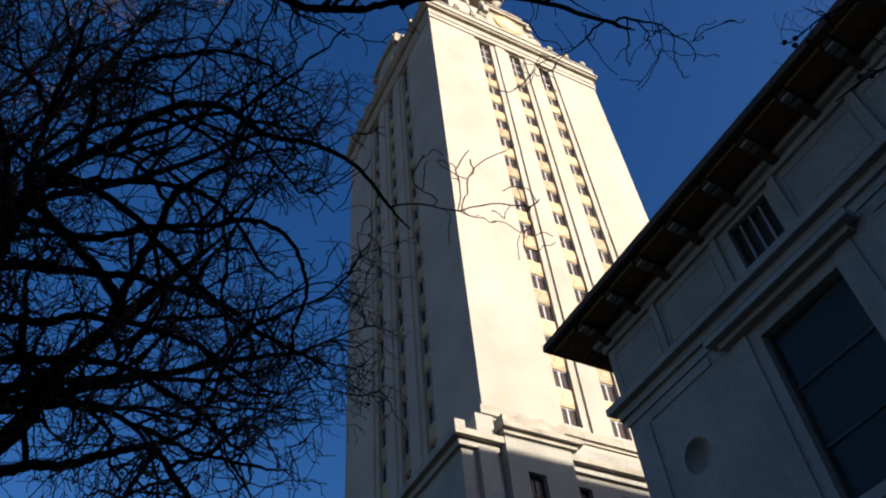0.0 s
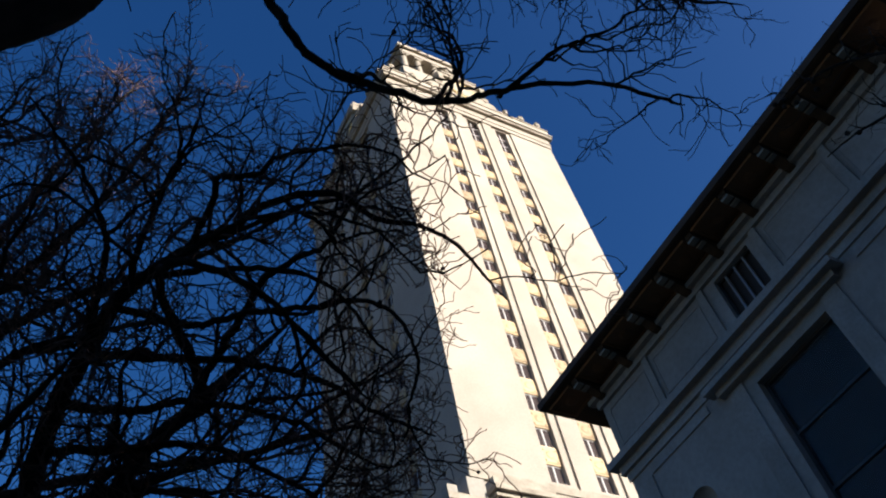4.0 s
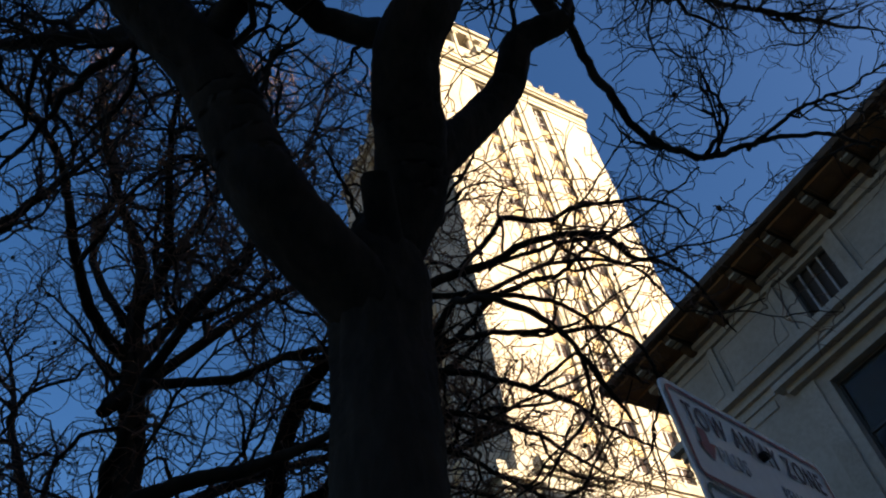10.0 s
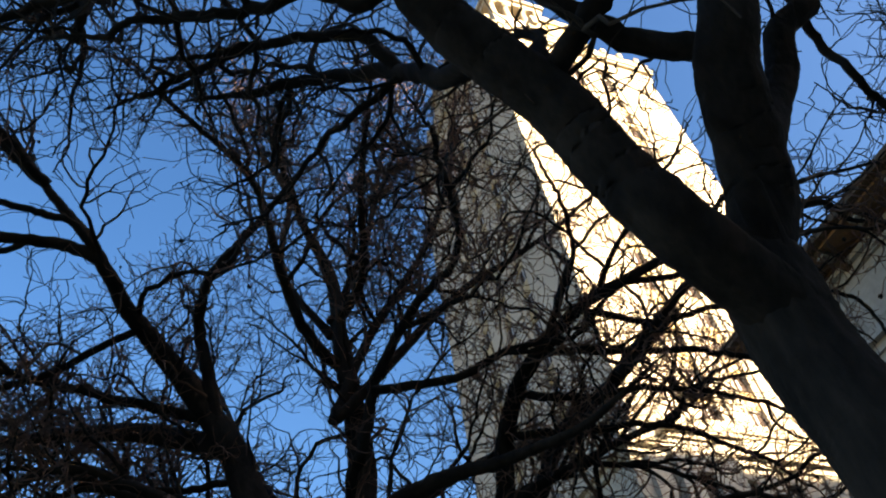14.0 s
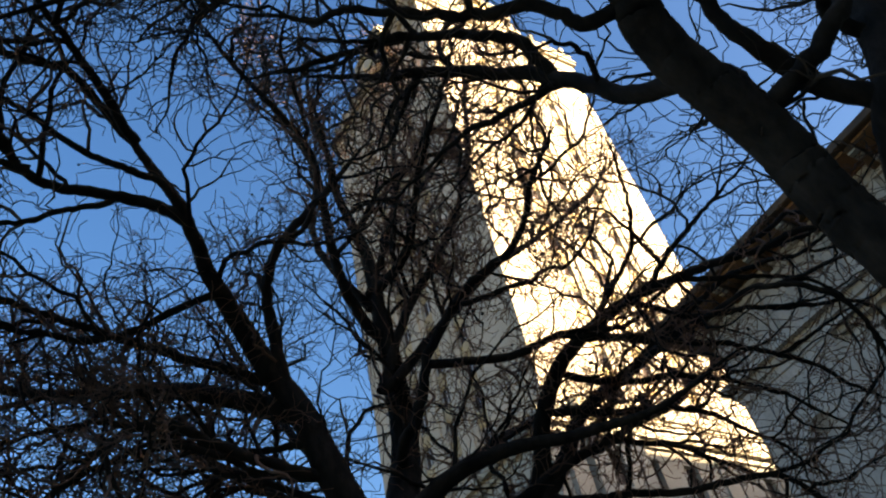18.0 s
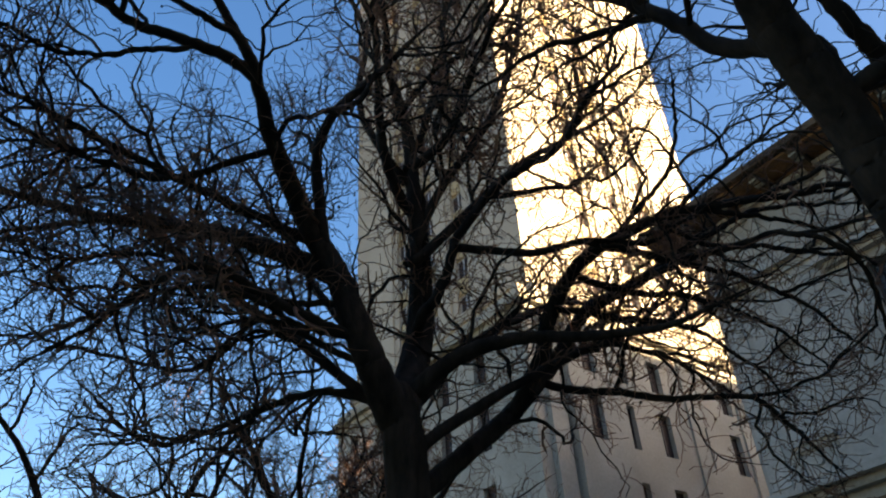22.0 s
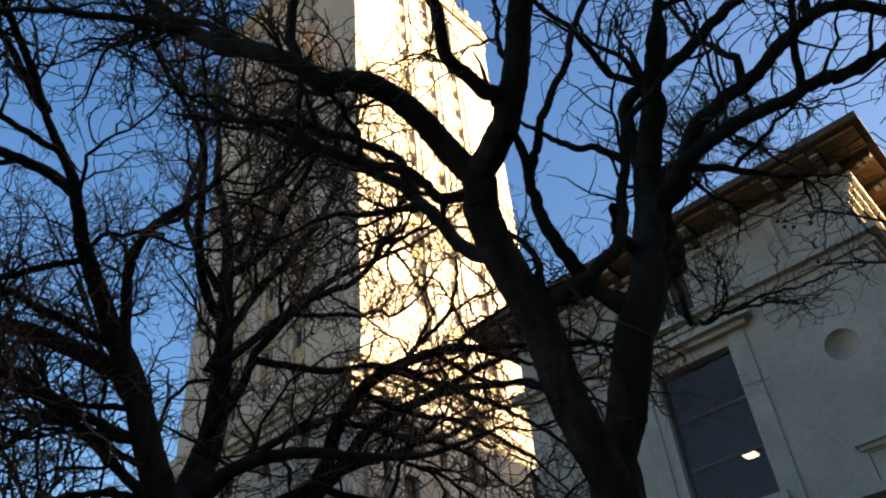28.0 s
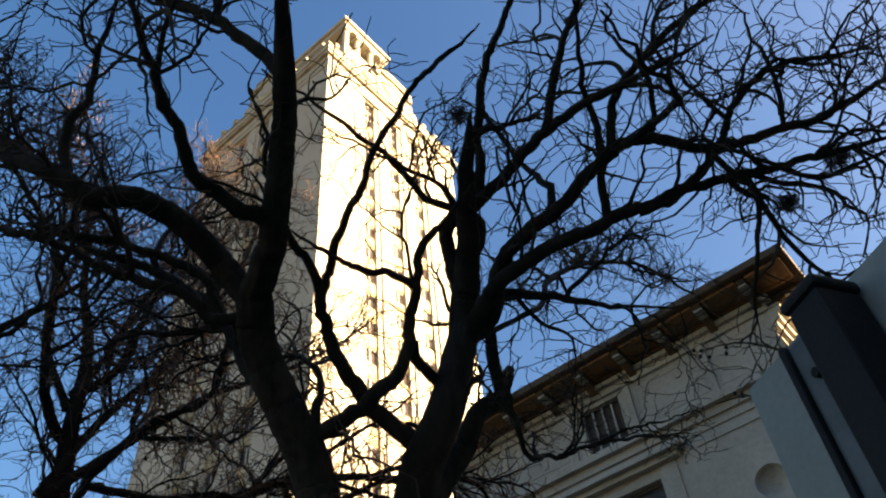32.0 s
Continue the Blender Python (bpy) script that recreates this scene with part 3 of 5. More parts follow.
# eaves: board, coffers, brackets, fascia, roof
OV, EZ = 1.43, 19.06
boxes("soffit", SOFFIT, hall, [(HF - OV, HF + 0.5, HY0 - OV, HY1 + 1.33, 18.98, 19.12), (HF + 0.5, HX1, HY0 - OV, HY0 + 0.5, 18.98, 19.12), (HF + 0.5, HX1, HY1 - 0.5, HY1 + 1.33, 18.98, 19.12)], "dark brown wooden soffit")
boxes("fascia", SOFFIT, hall, [(HF - OV - 0.06, HF - OV, HY0 - OV - 0.06, HY1 + 1.39, 19.0, 19.26), (HF - OV, HX1, HY0 - OV - 0.06, HY0 - OV, 19.0, 19.26), (HF - OV, HX1, HY1 + 1.33, HY1 + 1.39, 19.0, 19.26)])
bm = bmesh.new()
prof = [(0, 0), (-1.02, 0.14), (-1.2, 0.14), (-1.2, 0.0), (-1.1, -0.10), (-0.86, -0.12), (-0.6, -0.18), (-0.3, -0.34), (0, -0.40)]
va = [bm.verts.new((x, -0.13, z)) for x, z in prof]
vb = [bm.verts.new((x, 0.13, z)) for x, z in prof]
bm.faces.new(va)
bm.faces.new(vb[::-1])
for i in range(len(prof)):
    bm.faces.new((va[i], vb[i], vb[(i + 1) % len(prof)], va[(i + 1) % len(prof)]))
bmesh.ops.recalc_face_normals(bm, faces=bm.faces)
bracket_mesh = bpy.data.meshes.new("bracket")
bm.to_mesh(bracket_mesh)
bm.free()
bracket_mesh.materials.append(SOFFIT)
bm = bmesh.new()
box(bm, -1.16, -0.94, -0.14, 0.14, -0.135, -0.06)
box(bm, -0.86, -0.70, -0.138, 0.138, -0.17, -0.10)
tip_mesh = bpy.data.meshes.new("bracket_tip")
bm.to_mesh(tip_mesh)
bm.free()
tip_mesh.materials.append(BRACKET_TIP)
bm = bmesh.new()
for a, b, c, d in ((-1.18, -0.06, -0.60, -0.52), (-1.18, -0.06, 0.52, 0.60), (-1.18, -1.10, -0.52, 0.52), (-0.14, -0.06, -0.52, 0.52)):
    box(bm, a, b, c, d, -0.09, 0)
box(bm, -1.10, -0.14, -0.52, 0.52, -0.025, 0)
rod(bm, (-0.62, 0, -0.07), (-0.62, 0, -0.02), 0.14, 0.26, 8)
coffer_mesh = bpy.data.meshes.new("coffer")
bm.to_mesh(coffer_mesh)
bm.free()
coffer_mesh.materials.append(COFFER)
STEP = 1.57
for k in range(-4, 5):
    m = Matrix.Translation((HF - 0.003, HC - 0.1 + k * STEP, 18.975))
    b = share("bracket", bracket_mesh, hall, m @ Matrix.Translation((0, 0, -0.143)))
    share("bracket_tip", tip_mesh, b, Matrix.Identity(4))
    if k < 4:
        share("coffer", coffer_mesh, hall, m @ Matrix.Translation((-0.05, STEP / 2, 0)))
for k in range(18):
    m = Matrix.Translation((HF + 0.35 + k * STEP, HY0 - 0.003, 18.975)) @ Matrix.Rotation(radians(90), 4, 'Z')
    b = share("bracket", bracket_mesh, hall, m @ Matrix.Translation((0, 0, -0.143)))
    share("bracket_tip", tip_mesh, b, Matrix.Identity(4))
    share("coffer", coffer_mesh, hall, m @ Matrix.Translation((-0.05, -STEP / 2, 0)))
for cx, cy in ((HF - 0.05, HY0), (HF - 0.05, HY1 + 1.2)):
    share("coffer", coffer_mesh, hall, Matrix.Translation((cx, cy - 0.65, 18.975)))
bm = bmesh.new()
e = 0.02
ev = [bm.verts.new(p) for p in ((HF - OV - e, HY0 - OV - e, 19.27), (HX1, HY0 - OV - e, 19.27), (HX1, HY1 + 1.35, 19.27), (HF - OV - e, HY1 + 1.35, 19.27), (HF + 5.5, HC, 21.8), (HX1 - 5, HC, 21.8))]
for f in ((0, 1, 5, 4), (1, 2, 5), (2, 3, 4, 5), (3, 0, 4), (3, 2, 1, 0)):
    bm.faces.new([ev[i] for i in f])
part("roof", bm, ROOF_TILE, hall, "low clay tile roof")

room_lamp = thing("ceiling_light", "lit rectangular ceiling light inside the hall window", "lamp", (3.0, -17.68, 13.50))
boxes("housing", STEEL_FRAME, room_lamp, [(-0.32, 0.32, -0.27, 0.27, 0, 0.10)])
boxes("diffuser", LAMP, room_lamp, [(-0.27, 0.27, -0.22, 0.22, -0.03, -0.002)], "glowing yellowish diffuser")
boxes("hanger", STEEL_FRAME, room_lamp, [(-0.01, 0.01, -0.01, 0.01, 0.1, 1.45)])


# ------------------------------------------------------------------ trees
def smooth_path(nodes, n):
    """A curved run through x, y, z, radius nodes."""
    p = np.array(nodes, float)
    ext = np.vstack([2 * p[0] - p[1], p, 2 * p[-1] - p[-2]])
    out = []
    for i in range(1, len(ext) - 2):
        a, b, c, d = ext[i - 1:i + 3]
        for s in np.linspace(0, 1, n, endpoint=False):
            out.append(0.5 * ((2 * b) + (c - a) * s + (2 * a - 5 * b + 4 * c - d) * s ** 2 + (3 * b - a - 3 * c + d) * s ** 3))
    out.append(p[-1])
    out = np.array(out)
    out[:, 3] = np.clip(out[:, 3], 0.003, None)
    return out


def tubes(paths, sides):
    """Vertices and faces of round tubes along many paths with equal numbers of points (paths: k, n, 4)."""
    P = np.asarray(paths, float)
    k, n = P.shape[:2]
    pts, rad = P[..., :3], P[..., 3]
    tan = np.gradient(pts, axis=1)
    tan /= np.linalg.norm(tan, axis=2, keepdims=True) + 1e-9
    mean = pts[:, -1] - pts[:, 0]
    ref = np.where(np.abs(mean[:, 2:3]) > 0.8 * np.linalg.norm(mean, axis=1, keepdims=True), np.array([[1.0, 0.2, 0]]), np.array([[0, 0, 1.0]]))
    ref = np.repeat(ref[:, None], n, 1)
    u = np.cross(tan, ref)
    u /= np.linalg.norm(u, axis=2, keepdims=True) + 1e-9
    v = np.cross(tan, u)
    a = np.linspace(0, 2 * np.pi, sides, endpoint=False)
    ringv = pts[:, :, None] + rad[:, :, None, None] * (np.cos(a)[None, None, :, None] * u[:, :, None] + np.sin(a)[None, None, :, None] * v[:, :, None])
    verts = ringv.reshape(-1, 3)
    base_i = (np.arange(k)[:, None, None] * n + np.arange(n - 1)[None, :, None]) * sides
    j = np.arange(sides)[None, None]
    j2 = (j + 1) % sides
    q = np.stack([base_i + j, base_i + j2, base_i + sides + j2, base_i + sides + j], -1)
    return verts, q.reshape(-1, 4)


def tube_object(name, paths, sides, mat, parent, label="", kind="", rough=0.0, seed=0, ridge=0.0):
    v, f = tubes(paths, sides)
    if ridge:                                       # long furrows and knots in old bark
        r = np.random.default_rng(seed + 900)
        c = np.asarray(paths[0], float)[:, :3]
        n = len(c)
        w = v.reshape(n, sides, 3) - c[:, None]
        a = np.linspace(0, 2 * np.pi, sides, endpoint=False)[None]
        swell = np.zeros((n, sides))
        for k, amp in ((3, 0.55), (8, 0.7), (13, 0.8), (19, 0.6)):
            phase = np.cumsum(r.normal(0, 0.22, n))[:, None] + r.random() * 6
            swell += amp * np.sin(k * a + phase) * (0.6 + 0.4 * np.sin(np.cumsum(r.normal(0, 0.3, n))))[:, None]
        v = (c[:, None] + w * (1 + ridge * swell)[..., None]).reshape(-1, 3)
    if rough:
        r = np.random.default_rng(seed)
        v = v + r.normal(0, rough, v.shape)
    me = bpy.data.meshes.new(name)
    me.from_pydata([tuple(p) for p in v.tolist()], [], f.tolist())
    me.polygons.foreach_set("use_smooth", np.ones(len(me.polygons), bool))
    me.materials.append(mat)
    ob = new(name, me)
    ob.parent = parent
    return tagged(ob, label, kind=kind)


def sprout(rng, parents, per_metre, thick, stretch, points, spread, lift, crook, start=0.12, end_r=0.004, keep=0.5):
    """Side shoots along each parent path. thick: range of foot radii; a thicker shoot is longer; each bends and twists on its way."""
    made = []
    for P in parents:
        n = len(P)
        d = np.linalg.norm(np.diff(P[:, :3], axis=0), axis=1)
        full = d.sum()
        k = rng.poisson(per_metre * full)
        if not k:
            continue
        cum = np.concatenate([[0], np.cumsum(d)]) / full
        for t in start + (1 - start) * rng.random(k) ** 0.9:
            i = min(max(np.searchsorted(cum, t) - 1, 0), n - 2)
            w = (t - cum[i]) / max(cum[i + 1] - cum[i], 1e-6)
            p = P[i] * (1 - w) + P[i + 1] * w
            ax = P[i + 1, :3] - P[i, :3]
            ax = ax / (np.linalg.norm(ax) + 1e-9)
            side = rng.normal(size=3)
            side -= side.dot(ax) * ax
            side /= np.linalg.norm(side) + 1e-9
            ang = radians(spread) * (0.6 + 0.7 * rng.random())
            go = math.cos(ang) * ax + math.sin(ang) * side
            go[2] += lift * (0.3 + rng.random())
            go /= np.linalg.norm(go)
            r0 = min(thick[0] + (thick[1] - thick[0]) * rng.random() ** 1.35, max(p[3] * 0.75, end_r))
            ln = stretch * (r0 / thick[1]) ** 0.6 * (0.65 + 0.7 * rng.random())
            step = ln / (points - 1)
            path = np.zeros((points, 4))
            path[0] = (*p[:3], r0)
            cur = p[:3].copy()
            turn = rng.normal(size=3) * crook
            for j in range(1, points):
                turn = -0.25 * turn + rng.normal(size=3) * crook
                go = go + turn
                go[2] += lift * 0.12
                go /= np.linalg.norm(go)
                cur = cur + go * step
                f = j / (points - 1)
                path[j] = (*cur, max(r0 * (1 - keep * f) * (1 - 0.55 * f * f), end_r))
            made.append(path)
    return made


def build_tree(name, label, base_xy, trunk_nodes, limbs, seed, twig_mat, density=1.0, fine=1.0, reach=2.9, start=0.18, sparse={}, thick=(0.016, 0.050), crook=0.26):
    rng = np.random.default_rng(seed)
    tree = thing(name, label, "tree", (base_xy[0], base_xy[1], 0))
    off = np.array([base_xy[0], base_xy[1], 0, 0.0])
    t = smooth_path(np.array(trunk_nodes) - off, 22)
    tube_object("trunk", [t], 56, BARK, tree, "thick dark furrowed trunk", rough=0.0015, seed=seed, ridge=0.035)
    main = []
    for key, nodes in limbs.items():
        old = nodes[1][3] > 0.085
        p = smooth_path(np.array(nodes) - off, 14 if old else 7)
        wob = np.cumsum(rng.normal(0, 0.003 if old else 0.009, (len(p), 3)), axis=0)
        p[:, :3] += wob - np.linspace(0, 1, len(p))[:, None] * wob[-1]
        main.append(p)
        tube_object({"stem": "stem", "branch": "branch", "crown": "branch", "bough": "bough"}.get(key.split("_")[0], "limb"), [p], 40 if old else 9, BARK, tree, rough=0.001 if old else 0.002, seed=seed + len(main), ridge=0.035 if old else 0.0)
    l1 = []
    for key, p in zip(limbs, main):
        l1 += sprout(rng, [p], 2.1 * density * sparse.get(key, 1.0), thick, reach, 17, 52, 0.16, crook, start=start, end_r=0.006)
    bare = [p for key, p in zip(limbs, main) if sparse.get(key, 1.0) >= 1.0]
    l2 = sprout(rng, l1 + bare, 3.0 * density, (0.011, 0.023), 1.30, 11, 56, 0.10, 0.33, start=max(0.10, start - 0.1), end_r=0.0055)
    l3 = sprout(rng, l2 + l1, 5.6 * density * fine, (0.0062, 0.0110), 0.58, 6, 56, 0.04, 0.40, start=0.08, end_r=0.0046)
    tube_object("bough_work", l1, 6, BARK, tree, kind="stuff", label="crooked dark side branches")
    tube_object("branch_work", l2, 4, twig_mat, tree, kind="stuff", label="fine crooked small branches")
    tube_object("twig_work", l3, 3, twig_mat, tree, kind="stuff", label="dense bare winter twigs")
    return tree, main, l1, l2, l3


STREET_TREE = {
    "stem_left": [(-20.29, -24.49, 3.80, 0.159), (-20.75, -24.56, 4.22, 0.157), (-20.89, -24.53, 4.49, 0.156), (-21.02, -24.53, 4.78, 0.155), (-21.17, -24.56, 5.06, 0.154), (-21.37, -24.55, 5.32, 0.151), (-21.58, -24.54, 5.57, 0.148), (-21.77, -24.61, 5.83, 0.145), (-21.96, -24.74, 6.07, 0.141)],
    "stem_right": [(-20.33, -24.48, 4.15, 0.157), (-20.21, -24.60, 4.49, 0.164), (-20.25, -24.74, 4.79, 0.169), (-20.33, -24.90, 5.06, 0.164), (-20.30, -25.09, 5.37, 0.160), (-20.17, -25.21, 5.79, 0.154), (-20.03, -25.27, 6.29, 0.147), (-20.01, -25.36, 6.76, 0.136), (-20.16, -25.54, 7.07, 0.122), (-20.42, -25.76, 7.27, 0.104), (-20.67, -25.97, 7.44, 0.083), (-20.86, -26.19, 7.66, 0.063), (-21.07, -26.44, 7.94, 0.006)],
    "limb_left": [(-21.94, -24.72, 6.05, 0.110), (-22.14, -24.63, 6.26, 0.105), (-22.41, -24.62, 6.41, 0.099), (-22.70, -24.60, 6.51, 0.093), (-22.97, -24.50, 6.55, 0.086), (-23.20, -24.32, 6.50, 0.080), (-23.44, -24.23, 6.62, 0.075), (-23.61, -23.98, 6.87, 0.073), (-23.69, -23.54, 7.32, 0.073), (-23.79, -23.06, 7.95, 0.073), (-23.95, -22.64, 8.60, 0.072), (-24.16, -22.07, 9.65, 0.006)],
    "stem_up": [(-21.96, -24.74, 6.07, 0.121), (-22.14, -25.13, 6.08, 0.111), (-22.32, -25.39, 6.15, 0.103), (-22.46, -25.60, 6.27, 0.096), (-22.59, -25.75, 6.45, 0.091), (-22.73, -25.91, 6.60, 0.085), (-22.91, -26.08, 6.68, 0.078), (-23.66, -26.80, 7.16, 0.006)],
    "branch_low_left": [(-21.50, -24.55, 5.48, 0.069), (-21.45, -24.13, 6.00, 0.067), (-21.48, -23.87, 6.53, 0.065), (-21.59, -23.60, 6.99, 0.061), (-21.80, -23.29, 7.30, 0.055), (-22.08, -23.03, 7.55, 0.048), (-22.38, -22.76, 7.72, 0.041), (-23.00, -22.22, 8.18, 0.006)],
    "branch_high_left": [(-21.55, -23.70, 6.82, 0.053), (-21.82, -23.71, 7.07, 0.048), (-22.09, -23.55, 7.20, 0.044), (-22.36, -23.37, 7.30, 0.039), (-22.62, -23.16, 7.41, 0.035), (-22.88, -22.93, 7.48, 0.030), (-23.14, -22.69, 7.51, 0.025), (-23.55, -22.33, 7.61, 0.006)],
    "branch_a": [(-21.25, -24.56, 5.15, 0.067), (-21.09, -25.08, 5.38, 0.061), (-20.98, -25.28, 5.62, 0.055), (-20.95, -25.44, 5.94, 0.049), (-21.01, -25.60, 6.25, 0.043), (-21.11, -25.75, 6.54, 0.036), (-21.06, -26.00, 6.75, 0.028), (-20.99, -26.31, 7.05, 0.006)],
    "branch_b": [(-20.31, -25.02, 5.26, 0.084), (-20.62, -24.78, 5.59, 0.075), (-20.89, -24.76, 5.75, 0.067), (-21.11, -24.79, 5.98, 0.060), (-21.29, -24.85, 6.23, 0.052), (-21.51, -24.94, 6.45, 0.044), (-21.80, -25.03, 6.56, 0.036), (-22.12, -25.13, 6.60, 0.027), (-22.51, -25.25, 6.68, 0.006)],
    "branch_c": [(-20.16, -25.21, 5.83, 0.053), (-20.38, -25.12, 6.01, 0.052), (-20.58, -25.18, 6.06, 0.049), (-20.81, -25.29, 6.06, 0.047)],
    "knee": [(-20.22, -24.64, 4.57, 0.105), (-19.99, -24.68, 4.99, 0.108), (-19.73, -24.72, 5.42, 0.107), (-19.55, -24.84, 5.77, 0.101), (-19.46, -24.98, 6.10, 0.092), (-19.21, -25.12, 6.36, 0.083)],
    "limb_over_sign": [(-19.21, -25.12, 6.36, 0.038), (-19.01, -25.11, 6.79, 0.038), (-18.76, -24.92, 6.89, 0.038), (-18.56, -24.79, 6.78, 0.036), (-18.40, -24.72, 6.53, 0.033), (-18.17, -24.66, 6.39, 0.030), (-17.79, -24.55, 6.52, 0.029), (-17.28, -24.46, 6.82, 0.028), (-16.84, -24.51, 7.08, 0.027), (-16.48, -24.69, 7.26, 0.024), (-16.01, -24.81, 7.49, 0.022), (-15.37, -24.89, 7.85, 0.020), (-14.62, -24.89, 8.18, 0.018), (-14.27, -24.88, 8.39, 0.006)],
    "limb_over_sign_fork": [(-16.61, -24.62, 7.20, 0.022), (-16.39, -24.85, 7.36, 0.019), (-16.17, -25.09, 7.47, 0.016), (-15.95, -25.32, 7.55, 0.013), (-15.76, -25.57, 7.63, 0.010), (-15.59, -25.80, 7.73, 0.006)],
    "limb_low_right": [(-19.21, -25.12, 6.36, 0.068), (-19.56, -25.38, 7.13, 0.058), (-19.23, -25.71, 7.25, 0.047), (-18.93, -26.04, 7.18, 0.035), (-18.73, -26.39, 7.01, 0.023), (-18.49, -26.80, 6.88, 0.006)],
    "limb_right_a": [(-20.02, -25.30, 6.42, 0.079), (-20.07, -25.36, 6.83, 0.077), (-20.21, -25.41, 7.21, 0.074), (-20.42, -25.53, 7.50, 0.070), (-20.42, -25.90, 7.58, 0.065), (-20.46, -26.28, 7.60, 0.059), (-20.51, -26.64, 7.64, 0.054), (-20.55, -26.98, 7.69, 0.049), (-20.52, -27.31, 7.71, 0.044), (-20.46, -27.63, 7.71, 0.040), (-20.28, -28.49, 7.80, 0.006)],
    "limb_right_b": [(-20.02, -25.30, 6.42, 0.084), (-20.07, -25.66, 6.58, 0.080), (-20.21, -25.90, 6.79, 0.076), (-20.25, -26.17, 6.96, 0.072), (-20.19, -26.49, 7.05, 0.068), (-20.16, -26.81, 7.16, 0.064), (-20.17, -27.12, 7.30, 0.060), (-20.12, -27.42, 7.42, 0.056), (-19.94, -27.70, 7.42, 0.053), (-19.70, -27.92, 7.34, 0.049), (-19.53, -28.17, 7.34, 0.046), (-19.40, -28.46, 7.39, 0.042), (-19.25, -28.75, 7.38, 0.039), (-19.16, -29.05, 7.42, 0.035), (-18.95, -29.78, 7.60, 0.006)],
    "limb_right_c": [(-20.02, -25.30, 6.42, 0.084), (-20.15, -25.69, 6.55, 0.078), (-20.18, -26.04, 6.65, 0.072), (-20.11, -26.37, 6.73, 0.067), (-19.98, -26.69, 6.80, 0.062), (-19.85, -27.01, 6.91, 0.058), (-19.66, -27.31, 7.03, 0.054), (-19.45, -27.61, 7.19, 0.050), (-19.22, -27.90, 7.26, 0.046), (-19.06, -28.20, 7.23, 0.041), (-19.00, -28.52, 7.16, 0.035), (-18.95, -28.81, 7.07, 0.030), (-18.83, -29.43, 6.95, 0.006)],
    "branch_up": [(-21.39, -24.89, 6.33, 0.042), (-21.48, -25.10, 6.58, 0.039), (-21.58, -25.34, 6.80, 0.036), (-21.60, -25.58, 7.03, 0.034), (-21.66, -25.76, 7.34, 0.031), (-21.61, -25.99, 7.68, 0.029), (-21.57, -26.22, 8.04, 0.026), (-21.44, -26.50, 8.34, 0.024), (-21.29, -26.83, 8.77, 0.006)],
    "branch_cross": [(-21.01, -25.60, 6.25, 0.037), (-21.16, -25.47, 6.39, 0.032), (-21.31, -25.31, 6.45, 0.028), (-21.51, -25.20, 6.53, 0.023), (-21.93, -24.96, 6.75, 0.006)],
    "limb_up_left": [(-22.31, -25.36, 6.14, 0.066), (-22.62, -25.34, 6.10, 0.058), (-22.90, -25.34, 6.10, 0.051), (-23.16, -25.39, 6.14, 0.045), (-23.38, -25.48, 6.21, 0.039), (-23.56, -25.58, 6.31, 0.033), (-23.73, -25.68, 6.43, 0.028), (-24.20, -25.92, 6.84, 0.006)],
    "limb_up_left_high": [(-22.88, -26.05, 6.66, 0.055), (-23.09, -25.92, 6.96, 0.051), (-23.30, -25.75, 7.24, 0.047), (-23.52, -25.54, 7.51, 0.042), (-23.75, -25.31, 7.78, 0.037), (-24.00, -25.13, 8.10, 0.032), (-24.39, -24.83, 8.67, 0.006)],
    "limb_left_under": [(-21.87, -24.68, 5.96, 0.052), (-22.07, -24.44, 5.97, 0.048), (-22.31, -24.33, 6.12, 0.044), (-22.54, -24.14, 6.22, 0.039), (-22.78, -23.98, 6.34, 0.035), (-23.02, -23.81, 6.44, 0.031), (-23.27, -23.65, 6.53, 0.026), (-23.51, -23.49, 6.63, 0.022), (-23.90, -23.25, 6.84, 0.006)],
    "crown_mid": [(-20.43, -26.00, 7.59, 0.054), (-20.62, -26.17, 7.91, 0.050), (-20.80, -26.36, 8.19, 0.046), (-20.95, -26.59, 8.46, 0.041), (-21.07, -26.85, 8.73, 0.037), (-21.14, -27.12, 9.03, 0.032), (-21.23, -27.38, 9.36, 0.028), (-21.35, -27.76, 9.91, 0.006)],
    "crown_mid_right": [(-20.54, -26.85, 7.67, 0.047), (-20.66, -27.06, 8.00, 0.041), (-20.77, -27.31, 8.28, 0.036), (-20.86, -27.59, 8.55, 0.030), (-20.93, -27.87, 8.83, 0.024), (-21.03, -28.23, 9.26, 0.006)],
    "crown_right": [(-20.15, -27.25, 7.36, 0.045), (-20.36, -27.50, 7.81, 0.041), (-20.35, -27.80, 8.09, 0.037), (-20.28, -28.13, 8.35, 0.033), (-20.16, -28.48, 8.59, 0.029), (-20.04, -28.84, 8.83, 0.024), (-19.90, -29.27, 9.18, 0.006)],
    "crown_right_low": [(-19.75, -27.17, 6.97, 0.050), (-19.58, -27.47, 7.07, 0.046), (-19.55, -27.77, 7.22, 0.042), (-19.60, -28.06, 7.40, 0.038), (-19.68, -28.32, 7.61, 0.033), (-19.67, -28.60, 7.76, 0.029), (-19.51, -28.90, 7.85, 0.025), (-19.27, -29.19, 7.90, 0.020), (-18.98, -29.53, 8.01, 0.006)],
